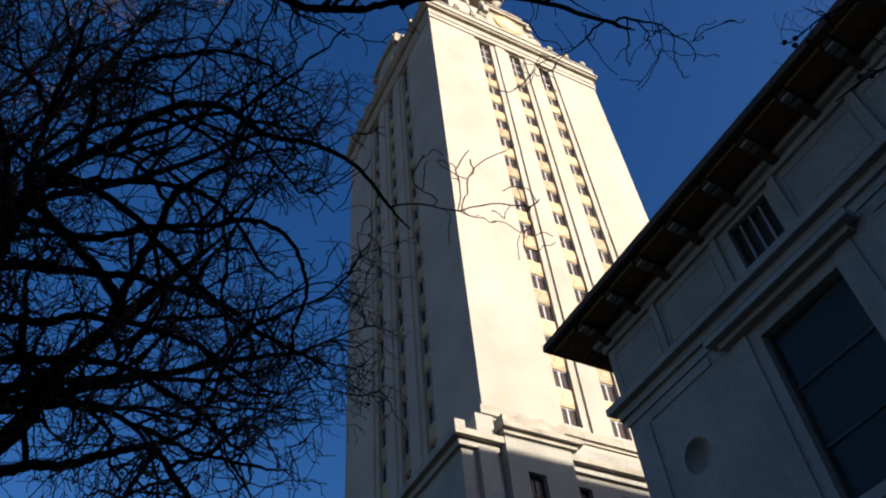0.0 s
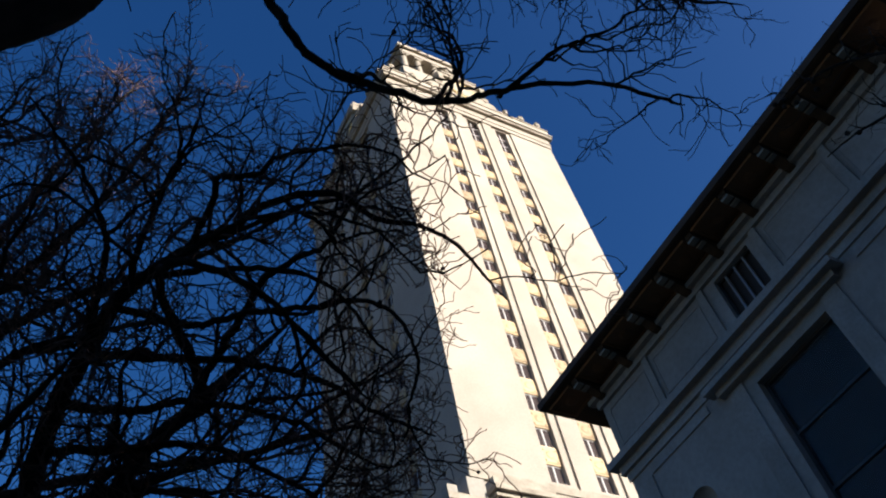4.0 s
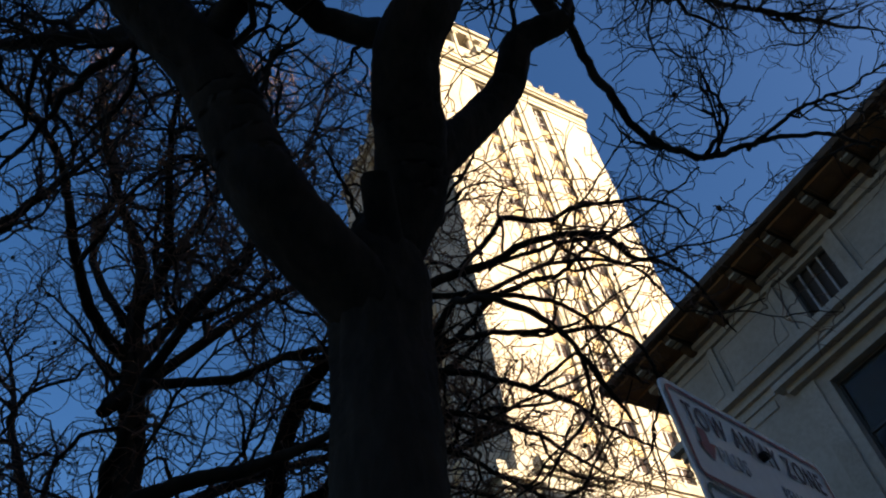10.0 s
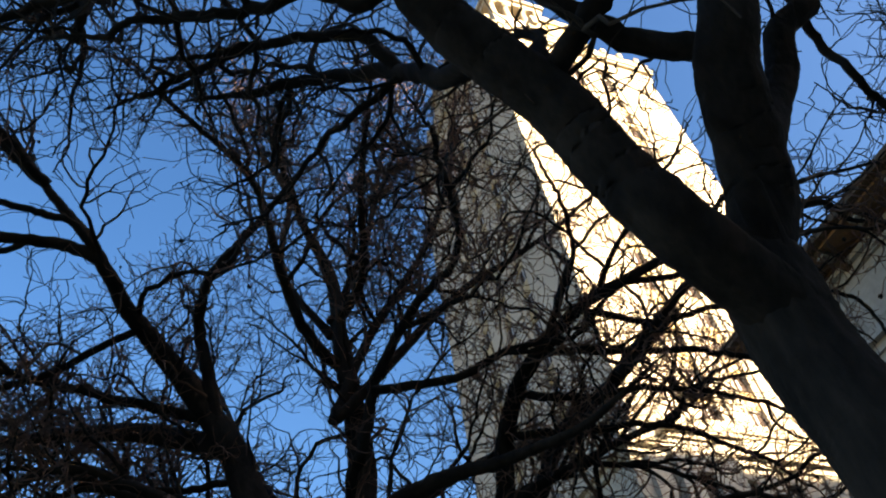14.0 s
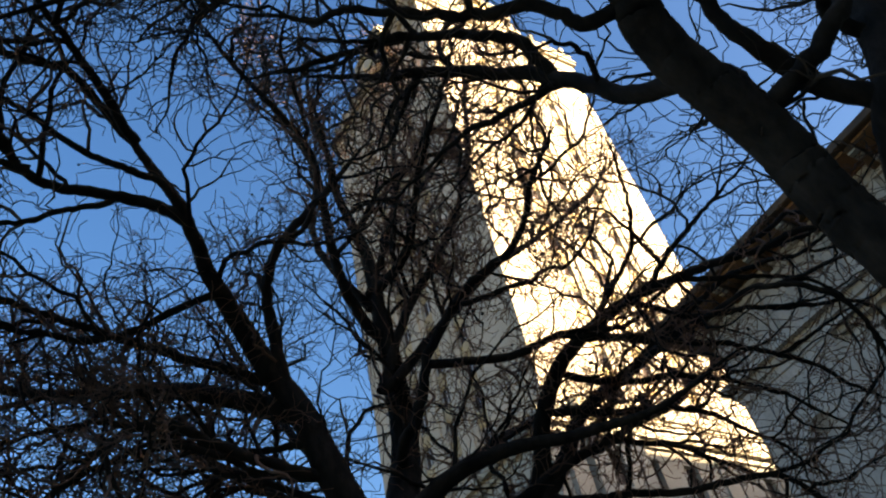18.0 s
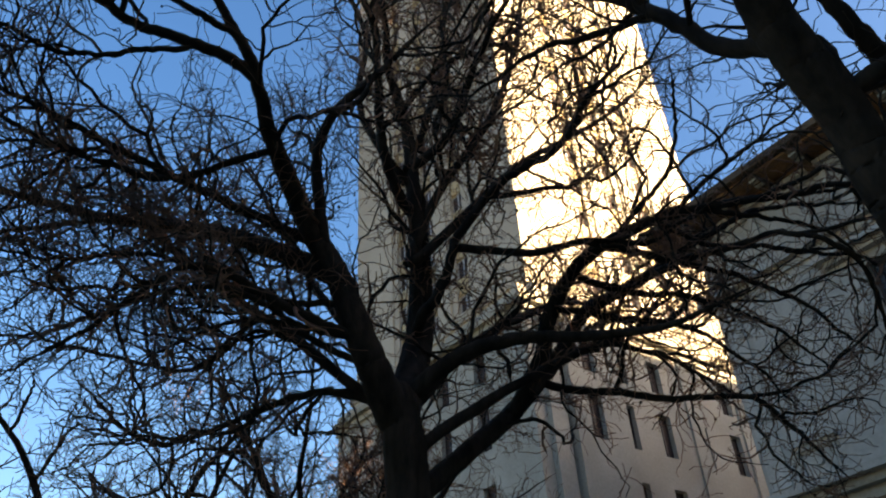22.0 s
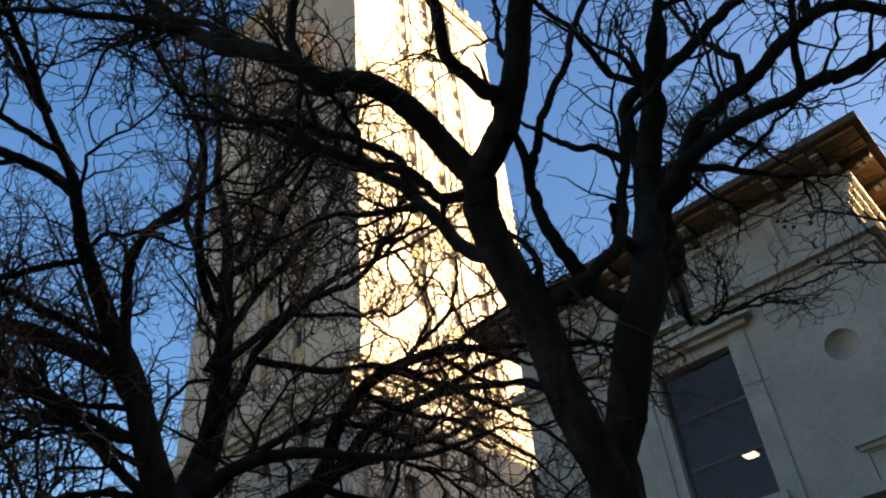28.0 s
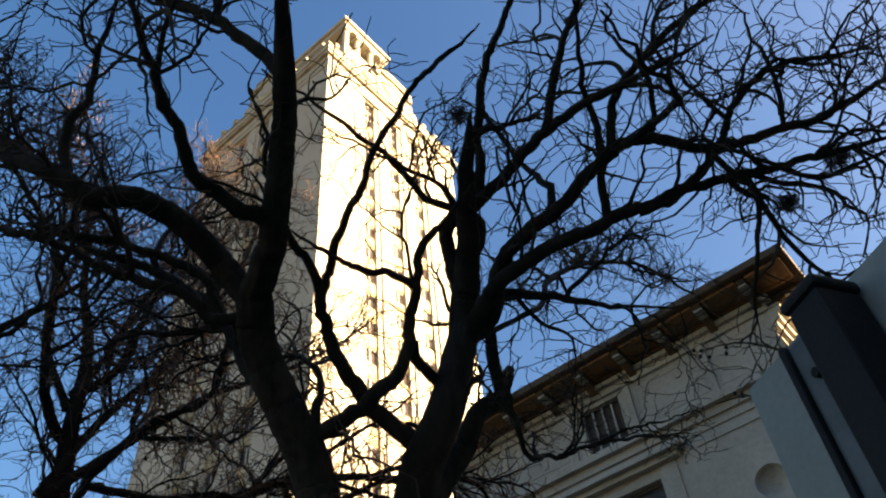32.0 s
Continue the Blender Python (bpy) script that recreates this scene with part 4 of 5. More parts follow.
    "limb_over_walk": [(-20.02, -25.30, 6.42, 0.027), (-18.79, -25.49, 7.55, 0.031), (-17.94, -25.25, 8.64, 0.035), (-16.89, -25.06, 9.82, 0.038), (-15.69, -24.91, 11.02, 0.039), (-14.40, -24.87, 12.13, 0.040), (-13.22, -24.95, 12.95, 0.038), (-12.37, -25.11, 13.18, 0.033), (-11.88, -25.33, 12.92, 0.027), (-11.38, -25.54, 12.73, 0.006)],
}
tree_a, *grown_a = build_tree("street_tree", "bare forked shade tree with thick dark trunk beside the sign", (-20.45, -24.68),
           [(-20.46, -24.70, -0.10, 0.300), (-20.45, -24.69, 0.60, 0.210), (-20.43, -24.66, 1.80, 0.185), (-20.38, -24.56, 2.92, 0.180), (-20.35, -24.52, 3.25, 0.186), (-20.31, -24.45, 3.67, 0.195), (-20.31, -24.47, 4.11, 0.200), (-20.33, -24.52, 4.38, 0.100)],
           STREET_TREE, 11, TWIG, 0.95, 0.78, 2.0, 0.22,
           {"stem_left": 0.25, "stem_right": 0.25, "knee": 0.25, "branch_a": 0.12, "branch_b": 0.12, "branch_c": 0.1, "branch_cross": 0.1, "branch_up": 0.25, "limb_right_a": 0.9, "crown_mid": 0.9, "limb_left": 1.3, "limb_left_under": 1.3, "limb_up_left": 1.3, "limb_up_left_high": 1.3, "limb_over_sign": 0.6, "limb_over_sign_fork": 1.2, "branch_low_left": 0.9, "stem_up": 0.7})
bm = bmesh.new()
rod(bm, (0.13, 0.10, 4.10), (0.02, -0.05, 4.42), 0.08, 0.07, 12)
part("cut_stub", bm, BARK, tree_a, "sawn-off limb stub", bevel=0.02)

LAWN_TREE = {
    "stem_left": [(-21.14, -19.32, 5.12, 0.208), (-21.38, -19.41, 5.43, 0.184), (-21.59, -19.44, 5.79, 0.164), (-21.75, -19.41, 6.21, 0.154), (-21.92, -19.34, 6.66, 0.143), (-22.17, -19.32, 7.04, 0.130), (-22.48, -19.47, 7.32, 0.117), (-22.81, -19.75, 7.49, 0.102), (-23.12, -20.05, 7.62, 0.085), (-23.36, -20.35, 7.80, 0.071), (-23.59, -20.56, 8.02, 0.060), (-23.86, -20.67, 8.25, 0.050), (-24.12, -20.78, 8.50, 0.039), (-24.71, -21.02, 9.19, 0.006)],
    "limb_left_a": [(-21.90, -19.35, 6.62, 0.126), (-22.19, -19.10, 6.88, 0.118), (-22.54, -18.85, 7.08, 0.109), (-22.92, -18.64, 7.23, 0.100), (-23.31, -18.43, 7.32, 0.090), (-23.68, -18.18, 7.43, 0.080), (-24.05, -17.86, 7.55, 0.070), (-24.43, -17.64, 7.65, 0.060), (-24.84, -17.62, 7.64, 0.049), (-25.24, -17.79, 7.51, 0.037), (-25.96, -18.10, 7.38, 0.006)],
    "limb_left_b": [(-22.14, -19.32, 7.01, 0.064), (-22.60, -19.31, 7.05, 0.058), (-23.01, -19.32, 7.14, 0.053), (-23.41, -19.30, 7.24, 0.048), (-23.80, -19.28, 7.32, 0.044), (-24.17, -19.28, 7.40, 0.039), (-24.54, -19.29, 7.46, 0.034), (-24.90, -19.31, 7.51, 0.030), (-25.24, -19.33, 7.55, 0.026), (-25.57, -19.34, 7.60, 0.022), (-26.04, -19.35, 7.72, 0.006)],
    "limb_left_arch": [(-21.99, -19.33, 6.76, 0.082), (-22.15, -19.46, 7.15, 0.075), (-22.30, -19.62, 7.53, 0.068), (-22.43, -19.84, 7.88, 0.061), (-22.41, -20.11, 8.23, 0.054), (-22.21, -20.38, 8.56, 0.047), (-21.95, -20.62, 8.91, 0.040), (-21.49, -21.04, 9.62, 0.006)],
    "stem_mid": [(-21.10, -19.38, 5.15, 0.190), (-20.70, -18.97, 5.85, 0.187), (-20.46, -18.79, 6.51, 0.175), (-20.43, -18.83, 7.06, 0.156), (-20.53, -18.99, 7.53, 0.137), (-20.65, -19.14, 8.02, 0.118), (-20.74, -19.18, 8.61, 0.102), (-20.78, -19.21, 9.27, 0.088), (-20.93, -19.28, 9.85, 0.073), (-21.23, -19.47, 10.25, 0.059), (-21.51, -19.83, 10.52, 0.047), (-22.06, -20.53, 11.16, 0.006)],
    "fan_right": [(-20.51, -18.82, 6.39, 0.077), (-20.61, -19.20, 6.59, 0.071), (-20.59, -19.56, 6.83, 0.066), (-20.57, -19.81, 7.19, 0.062), (-20.46, -20.04, 7.58, 0.059), (-20.30, -20.34, 7.90, 0.055), (-20.12, -20.71, 8.05, 0.049), (-19.97, -21.13, 8.06, 0.043), (-20.08, -21.65, 8.00, 0.037), (-20.46, -22.22, 7.78, 0.030), (-20.87, -22.83, 7.34, 0.023), (-21.11, -23.19, 7.14, 0.006)],
    "limb_right_main": [(-20.90, -19.20, 4.30, 0.116), (-20.30, -19.08, 4.78, 0.116), (-19.73, -18.97, 5.24, 0.115), (-19.15, -18.92, 5.74, 0.113), (-18.65, -18.97, 6.27, 0.108), (-18.32, -19.19, 6.75, 0.101), (-18.17, -19.55, 7.18, 0.091), (-17.88, -19.98, 7.38, 0.080), (-17.58, -20.42, 7.57, 0.069), (-17.00, -21.28, 8.07, 0.006)],
    "limb_right_low": [(-20.99, -19.27, 5.34, 0.104), (-20.76, -19.55, 5.62, 0.096), (-20.49, -19.81, 5.82, 0.087), (-20.19, -20.10, 5.91, 0.078), (-19.91, -20.43, 5.89, 0.068), (-19.69, -20.77, 5.76, 0.058), (-19.52, -21.16, 5.64, 0.047), (-19.38, -21.54, 5.57, 0.037), (-19.24, -21.90, 5.59, 0.028), (-19.01, -22.47, 5.69, 0.006)],
    "limb_right_far": [(-17.69, -20.26, 7.50, 0.062), (-18.07, -21.15, 7.15, 0.052), (-18.39, -21.89, 6.75, 0.043), (-18.60, -22.46, 6.41, 0.036), (-18.60, -22.87, 6.17, 0.031), (-18.34, -23.07, 6.00, 0.027), (-17.89, -23.05, 5.83, 0.024), (-17.40, -22.85, 5.64, 0.021), (-17.01, -22.68, 5.55, 0.006)],
    "limb_right_far_high": [(-17.85, -20.02, 7.39, 0.054), (-17.82, -20.56, 7.43, 0.048), (-17.76, -21.07, 7.46, 0.043), (-17.69, -21.56, 7.47, 0.038), (-17.64, -22.03, 7.47, 0.033), (-17.52, -22.42, 7.36, 0.028), (-17.40, -22.77, 7.20, 0.023), (-17.36, -23.17, 7.18, 0.019), (-17.32, -23.59, 7.22, 0.006)],
    "limb_right_spread": [(-20.56, -19.83, 7.23, 0.055), (-19.79, -20.35, 7.09, 0.048), (-19.50, -20.69, 7.13, 0.042), (-19.21, -21.02, 7.11, 0.035), (-18.93, -21.31, 6.98, 0.029), (-18.80, -21.72, 7.01, 0.023), (-18.65, -22.19, 7.11, 0.006)],
    "limb_right_base": [(-18.65, -18.97, 6.27, 0.060), (-18.29, -19.41, 6.07, 0.054), (-18.04, -19.87, 5.92, 0.048), (-17.77, -20.28, 5.75, 0.042), (-17.52, -20.69, 5.66, 0.037), (-17.27, -21.01, 5.49, 0.032), (-17.05, -21.20, 5.14, 0.027), (-16.88, -21.38, 4.79, 0.022), (-16.69, -21.58, 4.44, 0.006)],
    "limb_low_left": [(-21.62, -19.44, 5.87, 0.066), (-22.05, -19.43, 5.92, 0.060), (-22.45, -19.43, 5.99, 0.054), (-22.83, -19.43, 6.09, 0.048), (-23.20, -19.45, 6.20, 0.043), (-23.56, -19.38, 6.18, 0.038), (-23.82, -19.22, 6.00, 0.032), (-24.03, -19.06, 5.78, 0.028), (-24.23, -18.91, 5.56, 0.023), (-24.44, -18.80, 5.34, 0.018), (-24.69, -18.66, 5.13, 0.006)],
    "limb_low_left_b": [(-21.23, -19.35, 5.23, 0.048), (-21.54, -19.12, 5.41, 0.044), (-21.83, -18.80, 5.46, 0.041), (-22.10, -18.44, 5.43, 0.038), (-22.34, -18.06, 5.34, 0.034), (-22.58, -17.67, 5.24, 0.030), (-22.87, -17.35, 5.22, 0.027), (-23.23, -17.12, 5.37, 0.023), (-23.57, -17.01, 5.65, 0.019), (-23.89, -16.90, 5.96, 0.006)],
    "limb_low_left_c": [(-21.47, -19.42, 5.59, 0.042), (-21.79, -19.18, 5.83, 0.039), (-22.12, -18.92, 6.09, 0.037), (-22.44, -18.64, 6.28, 0.035), (-22.60, -18.18, 6.11, 0.032), (-22.81, -17.72, 6.00, 0.029), (-23.16, -17.35, 6.10, 0.026), (-23.55, -17.00, 6.27, 0.023), (-23.94, -16.65, 6.44, 0.020), (-24.26, -16.37, 6.62, 0.006)],
    "fan_up_a": [(-20.67, -19.14, 8.13, 0.078), (-21.13, -19.34, 8.37, 0.071), (-21.47, -19.57, 8.68, 0.065), (-21.72, -19.85, 9.02, 0.059), (-21.94, -20.16, 9.38, 0.052), (-22.18, -20.47, 9.70, 0.046), (-22.58, -20.65, 9.95, 0.040), (-22.99, -20.85, 10.16, 0.033), (-23.39, -21.03, 10.35, 0.027), (-23.88, -21.26, 10.65, 0.006)],
    "fan_up_b": [(-20.75, -19.19, 8.85, 0.075), (-20.61, -19.75, 8.94, 0.065), (-20.67, -20.29, 9.04, 0.056), (-20.82, -20.78, 9.16, 0.047), (-20.94, -21.26, 9.26, 0.038), (-21.04, -21.73, 9.34, 0.030), (-21.13, -22.17, 9.41, 0.022), (-21.23, -22.65, 9.54, 0.006)],
    "stem_left_fork": [(-23.44, -20.43, 7.88, 0.068), (-23.85, -20.48, 7.94, 0.063), (-24.24, -20.43, 7.96, 0.057), (-24.63, -20.42, 8.00, 0.051), (-24.98, -20.48, 8.09, 0.046), (-25.23, -20.69, 8.26, 0.040), (-25.59, -20.70, 8.30, 0.035), (-25.94, -20.67, 8.31, 0.030), (-26.27, -20.65, 8.29, 0.025), (-26.59, -20.66, 8.25, 0.020), (-27.03, -20.68, 8.25, 0.006)],
    "stem_left_top": [(-24.09, -20.77, 8.48, 0.057), (-24.40, -21.03, 8.56, 0.049), (-24.67, -21.31, 8.63, 0.041), (-24.94, -21.55, 8.69, 0.034), (-25.19, -21.78, 8.74, 0.027), (-25.44, -22.01, 8.78, 0.020), (-25.75, -22.31, 8.89, 0.006)],
    "limb_left_q": [(-22.98, -19.91, 7.56, 0.041), (-23.44, -19.69, 7.28, 0.038), (-23.77, -19.54, 7.11, 0.035), (-24.14, -19.46, 7.03, 0.032), (-24.52, -19.48, 7.05, 0.029), (-24.88, -19.50, 7.08, 0.027), (-25.24, -19.51, 7.10, 0.024), (-25.58, -19.53, 7.11, 0.022), (-25.91, -19.57, 7.13, 0.019), (-26.22, -19.63, 7.13, 0.017), (-26.52, -19.69, 7.12, 0.015), (-26.83, -19.75, 7.14, 0.006)],
    "limb_left_r": [(-23.71, -18.15, 7.44, 0.038), (-24.15, -18.23, 7.32, 0.034), (-24.52, -18.19, 7.15, 0.031), (-24.87, -18.17, 6.99, 0.028), (-25.17, -18.13, 6.79, 0.024), (-25.45, -18.10, 6.57, 0.021), (-25.72, -18.11, 6.36, 0.018), (-25.98, -18.14, 6.16, 0.015), (-26.22, -18.20, 5.96, 0.012), (-26.44, -18.25, 5.80, 0.006)],
    "limb_left_s": [(-21.77, -19.40, 6.25, 0.041), (-22.22, -19.28, 6.22, 0.037), (-22.63, -19.22, 6.23, 0.034), (-23.04, -19.22, 6.31, 0.031), (-23.44, -19.20, 6.38, 0.028), (-23.81, -19.11, 6.41, 0.025), (-24.14, -18.94, 6.35, 0.022), (-24.48, -18.78, 6.28, 0.019), (-24.82, -18.65, 6.26, 0.016), (-25.17, -18.56, 6.27, 0.013), (-25.46, -18.49, 6.32, 0.006)],
    "limb_left_t": [(-21.62, -19.44, 5.87, 0.042), (-22.04, -19.30, 5.90, 0.039), (-22.42, -19.22, 5.97, 0.036), (-22.79, -19.21, 6.10, 0.033), (-23.16, -19.13, 6.18, 0.030), (-23.51, -18.96, 6.17, 0.027), (-23.81, -18.76, 6.09, 0.025), (-24.08, -18.54, 5.97, 0.022), (-24.35, -18.34, 5.84, 0.019), (-24.63, -18.16, 5.74, 0.016), (-24.94, -18.01, 5.68, 0.013), (-25.21, -17.88, 5.67, 0.006)],
    "limb_left_v": [(-24.13, -20.45, 7.96, 0.033), (-24.47, -20.36, 7.79, 0.030), (-24.79, -20.25, 7.66, 0.027), (-25.09, -20.13, 7.56, 0.025), (-25.41, -20.09, 7.54, 0.022), (-25.73, -20.12, 7.56, 0.019), (-26.05, -20.13, 7.55, 0.017), (-26.35, -20.12, 7.54, 0.014), (-26.64, -20.09, 7.52, 0.012), (-26.93, -20.07, 7.54, 0.006)],
    "limb_left_w": [(-24.12, -20.78, 8.50, 0.046), (-24.77, -21.10, 8.85, 0.041), (-25.16, -21.12, 8.82, 0.036), (-25.52, -21.12, 8.77, 0.031), (-25.87, -21.13, 8.70, 0.027), (-26.21, -21.16, 8.66, 0.022), (-26.53, -21.18, 8.61, 0.018), (-26.83, -21.19, 8.56, 0.015), (-27.14, -21.20, 8.53, 0.006)],
    "limb_left_x": [(-24.91, -20.47, 8.07, 0.035), (-25.26, -20.47, 8.08, 0.031), (-25.59, -20.45, 8.09, 0.027), (-25.92, -20.39, 8.07, 0.023), (-26.23, -20.35, 8.05, 0.020), (-26.53, -20.32, 8.00, 0.016), (-26.82, -20.29, 7.92, 0.012), (-27.10, -20.26, 7.87, 0.006)],
    "limb_left_y": [(-23.73, -20.62, 8.15, 0.043), (-24.12, -20.67, 8.15, 0.038), (-24.49, -20.73, 8.16, 0.034), (-24.83, -20.80, 8.19, 0.030), (-25.15, -20.91, 8.27, 0.026), (-25.46, -21.00, 8.33, 0.022), (-25.77, -21.06, 8.37, 0.019), (-26.07, -21.09, 8.34, 0.015), (-26.40, -21.12, 8.34, 0.006)],
    "limb_front": [(-19.18, -19.01, 5.70, 0.105), (-19.04, -19.45, 6.28, 0.104), (-19.05, -19.64, 6.60, 0.101), (-19.05, -19.88, 6.88, 0.097), (-19.03, -20.18, 7.12, 0.090), (-18.97, -20.57, 7.27, 0.081), (-18.89, -21.08, 7.27, 0.071), (-18.80, -21.60, 7.20, 0.061), (-18.62, -22.04, 7.08, 0.052), (-18.43, -22.42, 7.01, 0.044), (-18.22, -22.74, 6.93, 0.037), (-18.06, -23.08, 6.89, 0.032), (-17.84, -23.36, 6.80, 0.028), (-17.57, -23.52, 6.75, 0.025), (-17.23, -23.43, 6.72, 0.022), (-16.84, -23.43, 6.81, 0.019), (-16.47, -23.41, 6.76, 0.016), (-16.18, -23.33, 6.58, 0.012), (-15.93, -23.26, 6.47, 0.006)],
    "limb_front_low": [(-18.82, -21.46, 7.22, 0.037), (-18.25, -21.68, 7.00, 0.034), (-17.98, -21.94, 6.92, 0.031), (-17.72, -22.20, 6.83, 0.028), (-17.46, -22.45, 6.75, 0.025), (-17.20, -22.69, 6.67, 0.022), (-16.92, -22.84, 6.54, 0.019), (-16.70, -22.81, 6.32, 0.017), (-16.58, -22.65, 6.06, 0.014), (-16.57, -22.45, 5.81, 0.012), (-16.56, -22.26, 5.61, 0.006)],
    "limb_front_up": [(-18.22, -22.74, 6.93, 0.024), (-17.99, -23.02, 6.96, 0.021), (-17.75, -23.29, 6.96, 0.018), (-17.49, -23.52, 6.93, 0.015), (-17.29, -23.79, 6.99, 0.012), (-17.10, -24.07, 7.07, 0.009), (-16.93, -24.31, 7.18, 0.006)],
    "limb_under_a": [(-18.94, -20.76, 7.27, 0.049), (-18.60, -21.00, 7.11, 0.045), (-18.28, -21.23, 6.97, 0.040), (-17.96, -21.46, 6.83, 0.036), (-17.64, -21.66, 6.68, 0.031), (-17.33, -21.82, 6.51, 0.027), (-17.03, -21.95, 6.32, 0.023), (-16.75, -22.01, 6.09, 0.019), (-16.47, -22.12, 5.90, 0.015), (-16.22, -22.23, 5.77, 0.006)],
    "limb_under_b": [(-19.01, -20.25, 7.15, 0.050), (-18.69, -20.49, 6.94, 0.045), (-18.39, -20.73, 6.82, 0.041), (-18.11, -21.01, 6.73, 0.036), (-17.82, -21.22, 6.60, 0.032), (-17.53, -21.41, 6.45, 0.027), (-17.24, -21.55, 6.27, 0.023), (-16.97, -21.65, 6.07, 0.019), (-16.70, -21.73, 5.87, 0.015), (-16.45, -21.80, 5.71, 0.006)],
    "limb_under_c": [(-19.05, -19.84, 6.83, 0.050), (-18.74, -20.11, 6.70, 0.045), (-18.43, -20.36, 6.59, 0.041), (-18.14, -20.63, 6.53, 0.036), (-17.84, -20.82, 6.42, 0.032), (-17.53, -20.98, 6.28, 0.028), (-17.23, -21.05, 6.09, 0.023), (-16.94, -21.11, 5.90, 0.019), (-16.67, -21.11, 5.68, 0.015), (-16.41, -21.11, 5.50, 0.006)],
    "limb_under_d": [(-19.04, -19.47, 6.31, 0.043), (-18.74, -19.76, 6.32, 0.040), (-18.46, -20.01, 6.35, 0.036), (-18.11, -20.18, 6.29, 0.033), (-17.76, -20.32, 6.21, 0.030), (-17.41, -20.42, 6.10, 0.026), (-17.05, -20.50, 5.98, 0.023), (-16.69, -20.59, 5.86, 0.020), (-16.34, -20.71, 5.76, 0.016), (-16.01, -20.82, 5.72, 0.006)],
    "limb_rise_a": [(-18.81, -21.55, 7.20, 0.036), (-18.79, -21.95, 7.26, 0.032), (-18.79, -22.31, 7.33, 0.027), (-18.76, -22.66, 7.41, 0.023), (-18.73, -23.00, 7.46, 0.018), (-18.70, -23.34, 7.50, 0.014), (-18.68, -23.65, 7.57, 0.006)],
    "limb_rise_b": [(-18.94, -20.76, 7.27, 0.044), (-18.98, -21.19, 7.34, 0.038), (-19.02, -21.59, 7.43, 0.033), (-19.10, -21.96, 7.53, 0.028), (-19.27, -22.24, 7.64, 0.024), (-19.49, -22.48, 7.74, 0.019), (-19.74, -22.68, 7.80, 0.015), (-19.97, -22.88, 7.91, 0.006)],
    "limb_under_e": [(-18.62, -22.04, 7.08, 0.035), (-18.32, -22.27, 6.95, 0.031), (-18.05, -22.49, 6.88, 0.027), (-17.76, -22.68, 6.81, 0.023), (-17.47, -22.80, 6.69, 0.019), (-17.19, -22.81, 6.48, 0.016), (-16.97, -22.75, 6.22, 0.012), (-16.78, -22.71, 6.03, 0.006)],
    "limb_back": [(-20.95, -19.30, 5.20, 0.075), (-20.99, -19.25, 5.20, 0.075), (-21.25, -18.40, 6.70, 0.060), (-21.65, -17.70, 8.00, 0.045), (-21.85, -17.20, 9.10, 0.030), (-22.25, -16.90, 10.10, 0.014), (-22.48, -16.73, 10.66, 0.006)],
    "limb_back_left": [(-20.99, -19.25, 5.20, 0.075), (-21.01, -19.25, 5.10, 0.075), (-21.85, -18.30, 6.40, 0.060), (-22.65, -17.60, 7.30, 0.045), (-23.45, -17.00, 8.30, 0.030), (-24.25, -16.40, 9.20, 0.014), (-24.62, -16.12, 9.62, 0.006)],
    "limb_east": [(-20.99, -19.25, 5.20, 0.080), (-20.95, -19.30, 5.20, 0.080), (-19.85, -19.05, 6.40, 0.065), (-18.55, -18.75, 7.40, 0.055), (-17.45, -18.40, 8.10, 0.045), (-16.35, -18.00, 8.70, 0.030), (-15.35, -17.70, 9.50, 0.014), (-14.87, -17.56, 9.88, 0.006)],
    "limb_east_low": [(-20.97, -19.27, 4.82, 0.075), (-20.95, -19.35, 4.80, 0.075), (-19.55, -19.70, 5.80, 0.060), (-18.15, -19.90, 6.60, 0.050), (-16.75, -20.00, 7.30, 0.038), (-15.65, -19.60, 8.20, 0.025), (-14.75, -19.20, 9.20, 0.012), (-14.40, -19.05, 9.58, 0.006)],
    "limb_right_high": [(-20.78, -19.20, 7.41, 0.070), (-20.70, -19.30, 7.40, 0.070), (-19.35, -19.60, 9.10, 0.055), (-18.15, -19.70, 10.30, 0.045), (-17.15, -20.00, 11.20, 0.033), (-16.25, -20.30, 12.30, 0.018), (-15.75, -20.47, 12.91, 0.006)],
    "fan_a": [(-20.81, -19.18, 8.58, 0.060), (-21.39, -18.94, 9.89, 0.050), (-21.37, -19.06, 11.33, 0.040), (-21.86, -18.87, 12.87, 0.030), (-22.20, -18.77, 14.31, 0.015), (-22.35, -18.72, 14.97, 0.006)],
    "fan_b": [(-20.82, -19.18, 7.29, 0.070), (-20.32, -19.38, 8.69, 0.060), (-19.66, -19.68, 9.98, 0.050), (-19.07, -19.94, 11.84, 0.040), (-18.66, -20.08, 14.17, 0.025), (-18.47, -20.15, 15.28, 0.006)],
    "fan_c": [(-20.77, -19.20, 8.96, 0.050), (-20.79, -19.20, 8.90, 0.050), (-20.30, -19.27, 10.52, 0.045), (-19.97, -19.25, 12.53, 0.035), (-19.49, -19.32, 14.78, 0.020), (-19.30, -19.35, 15.66, 0.006)],
}
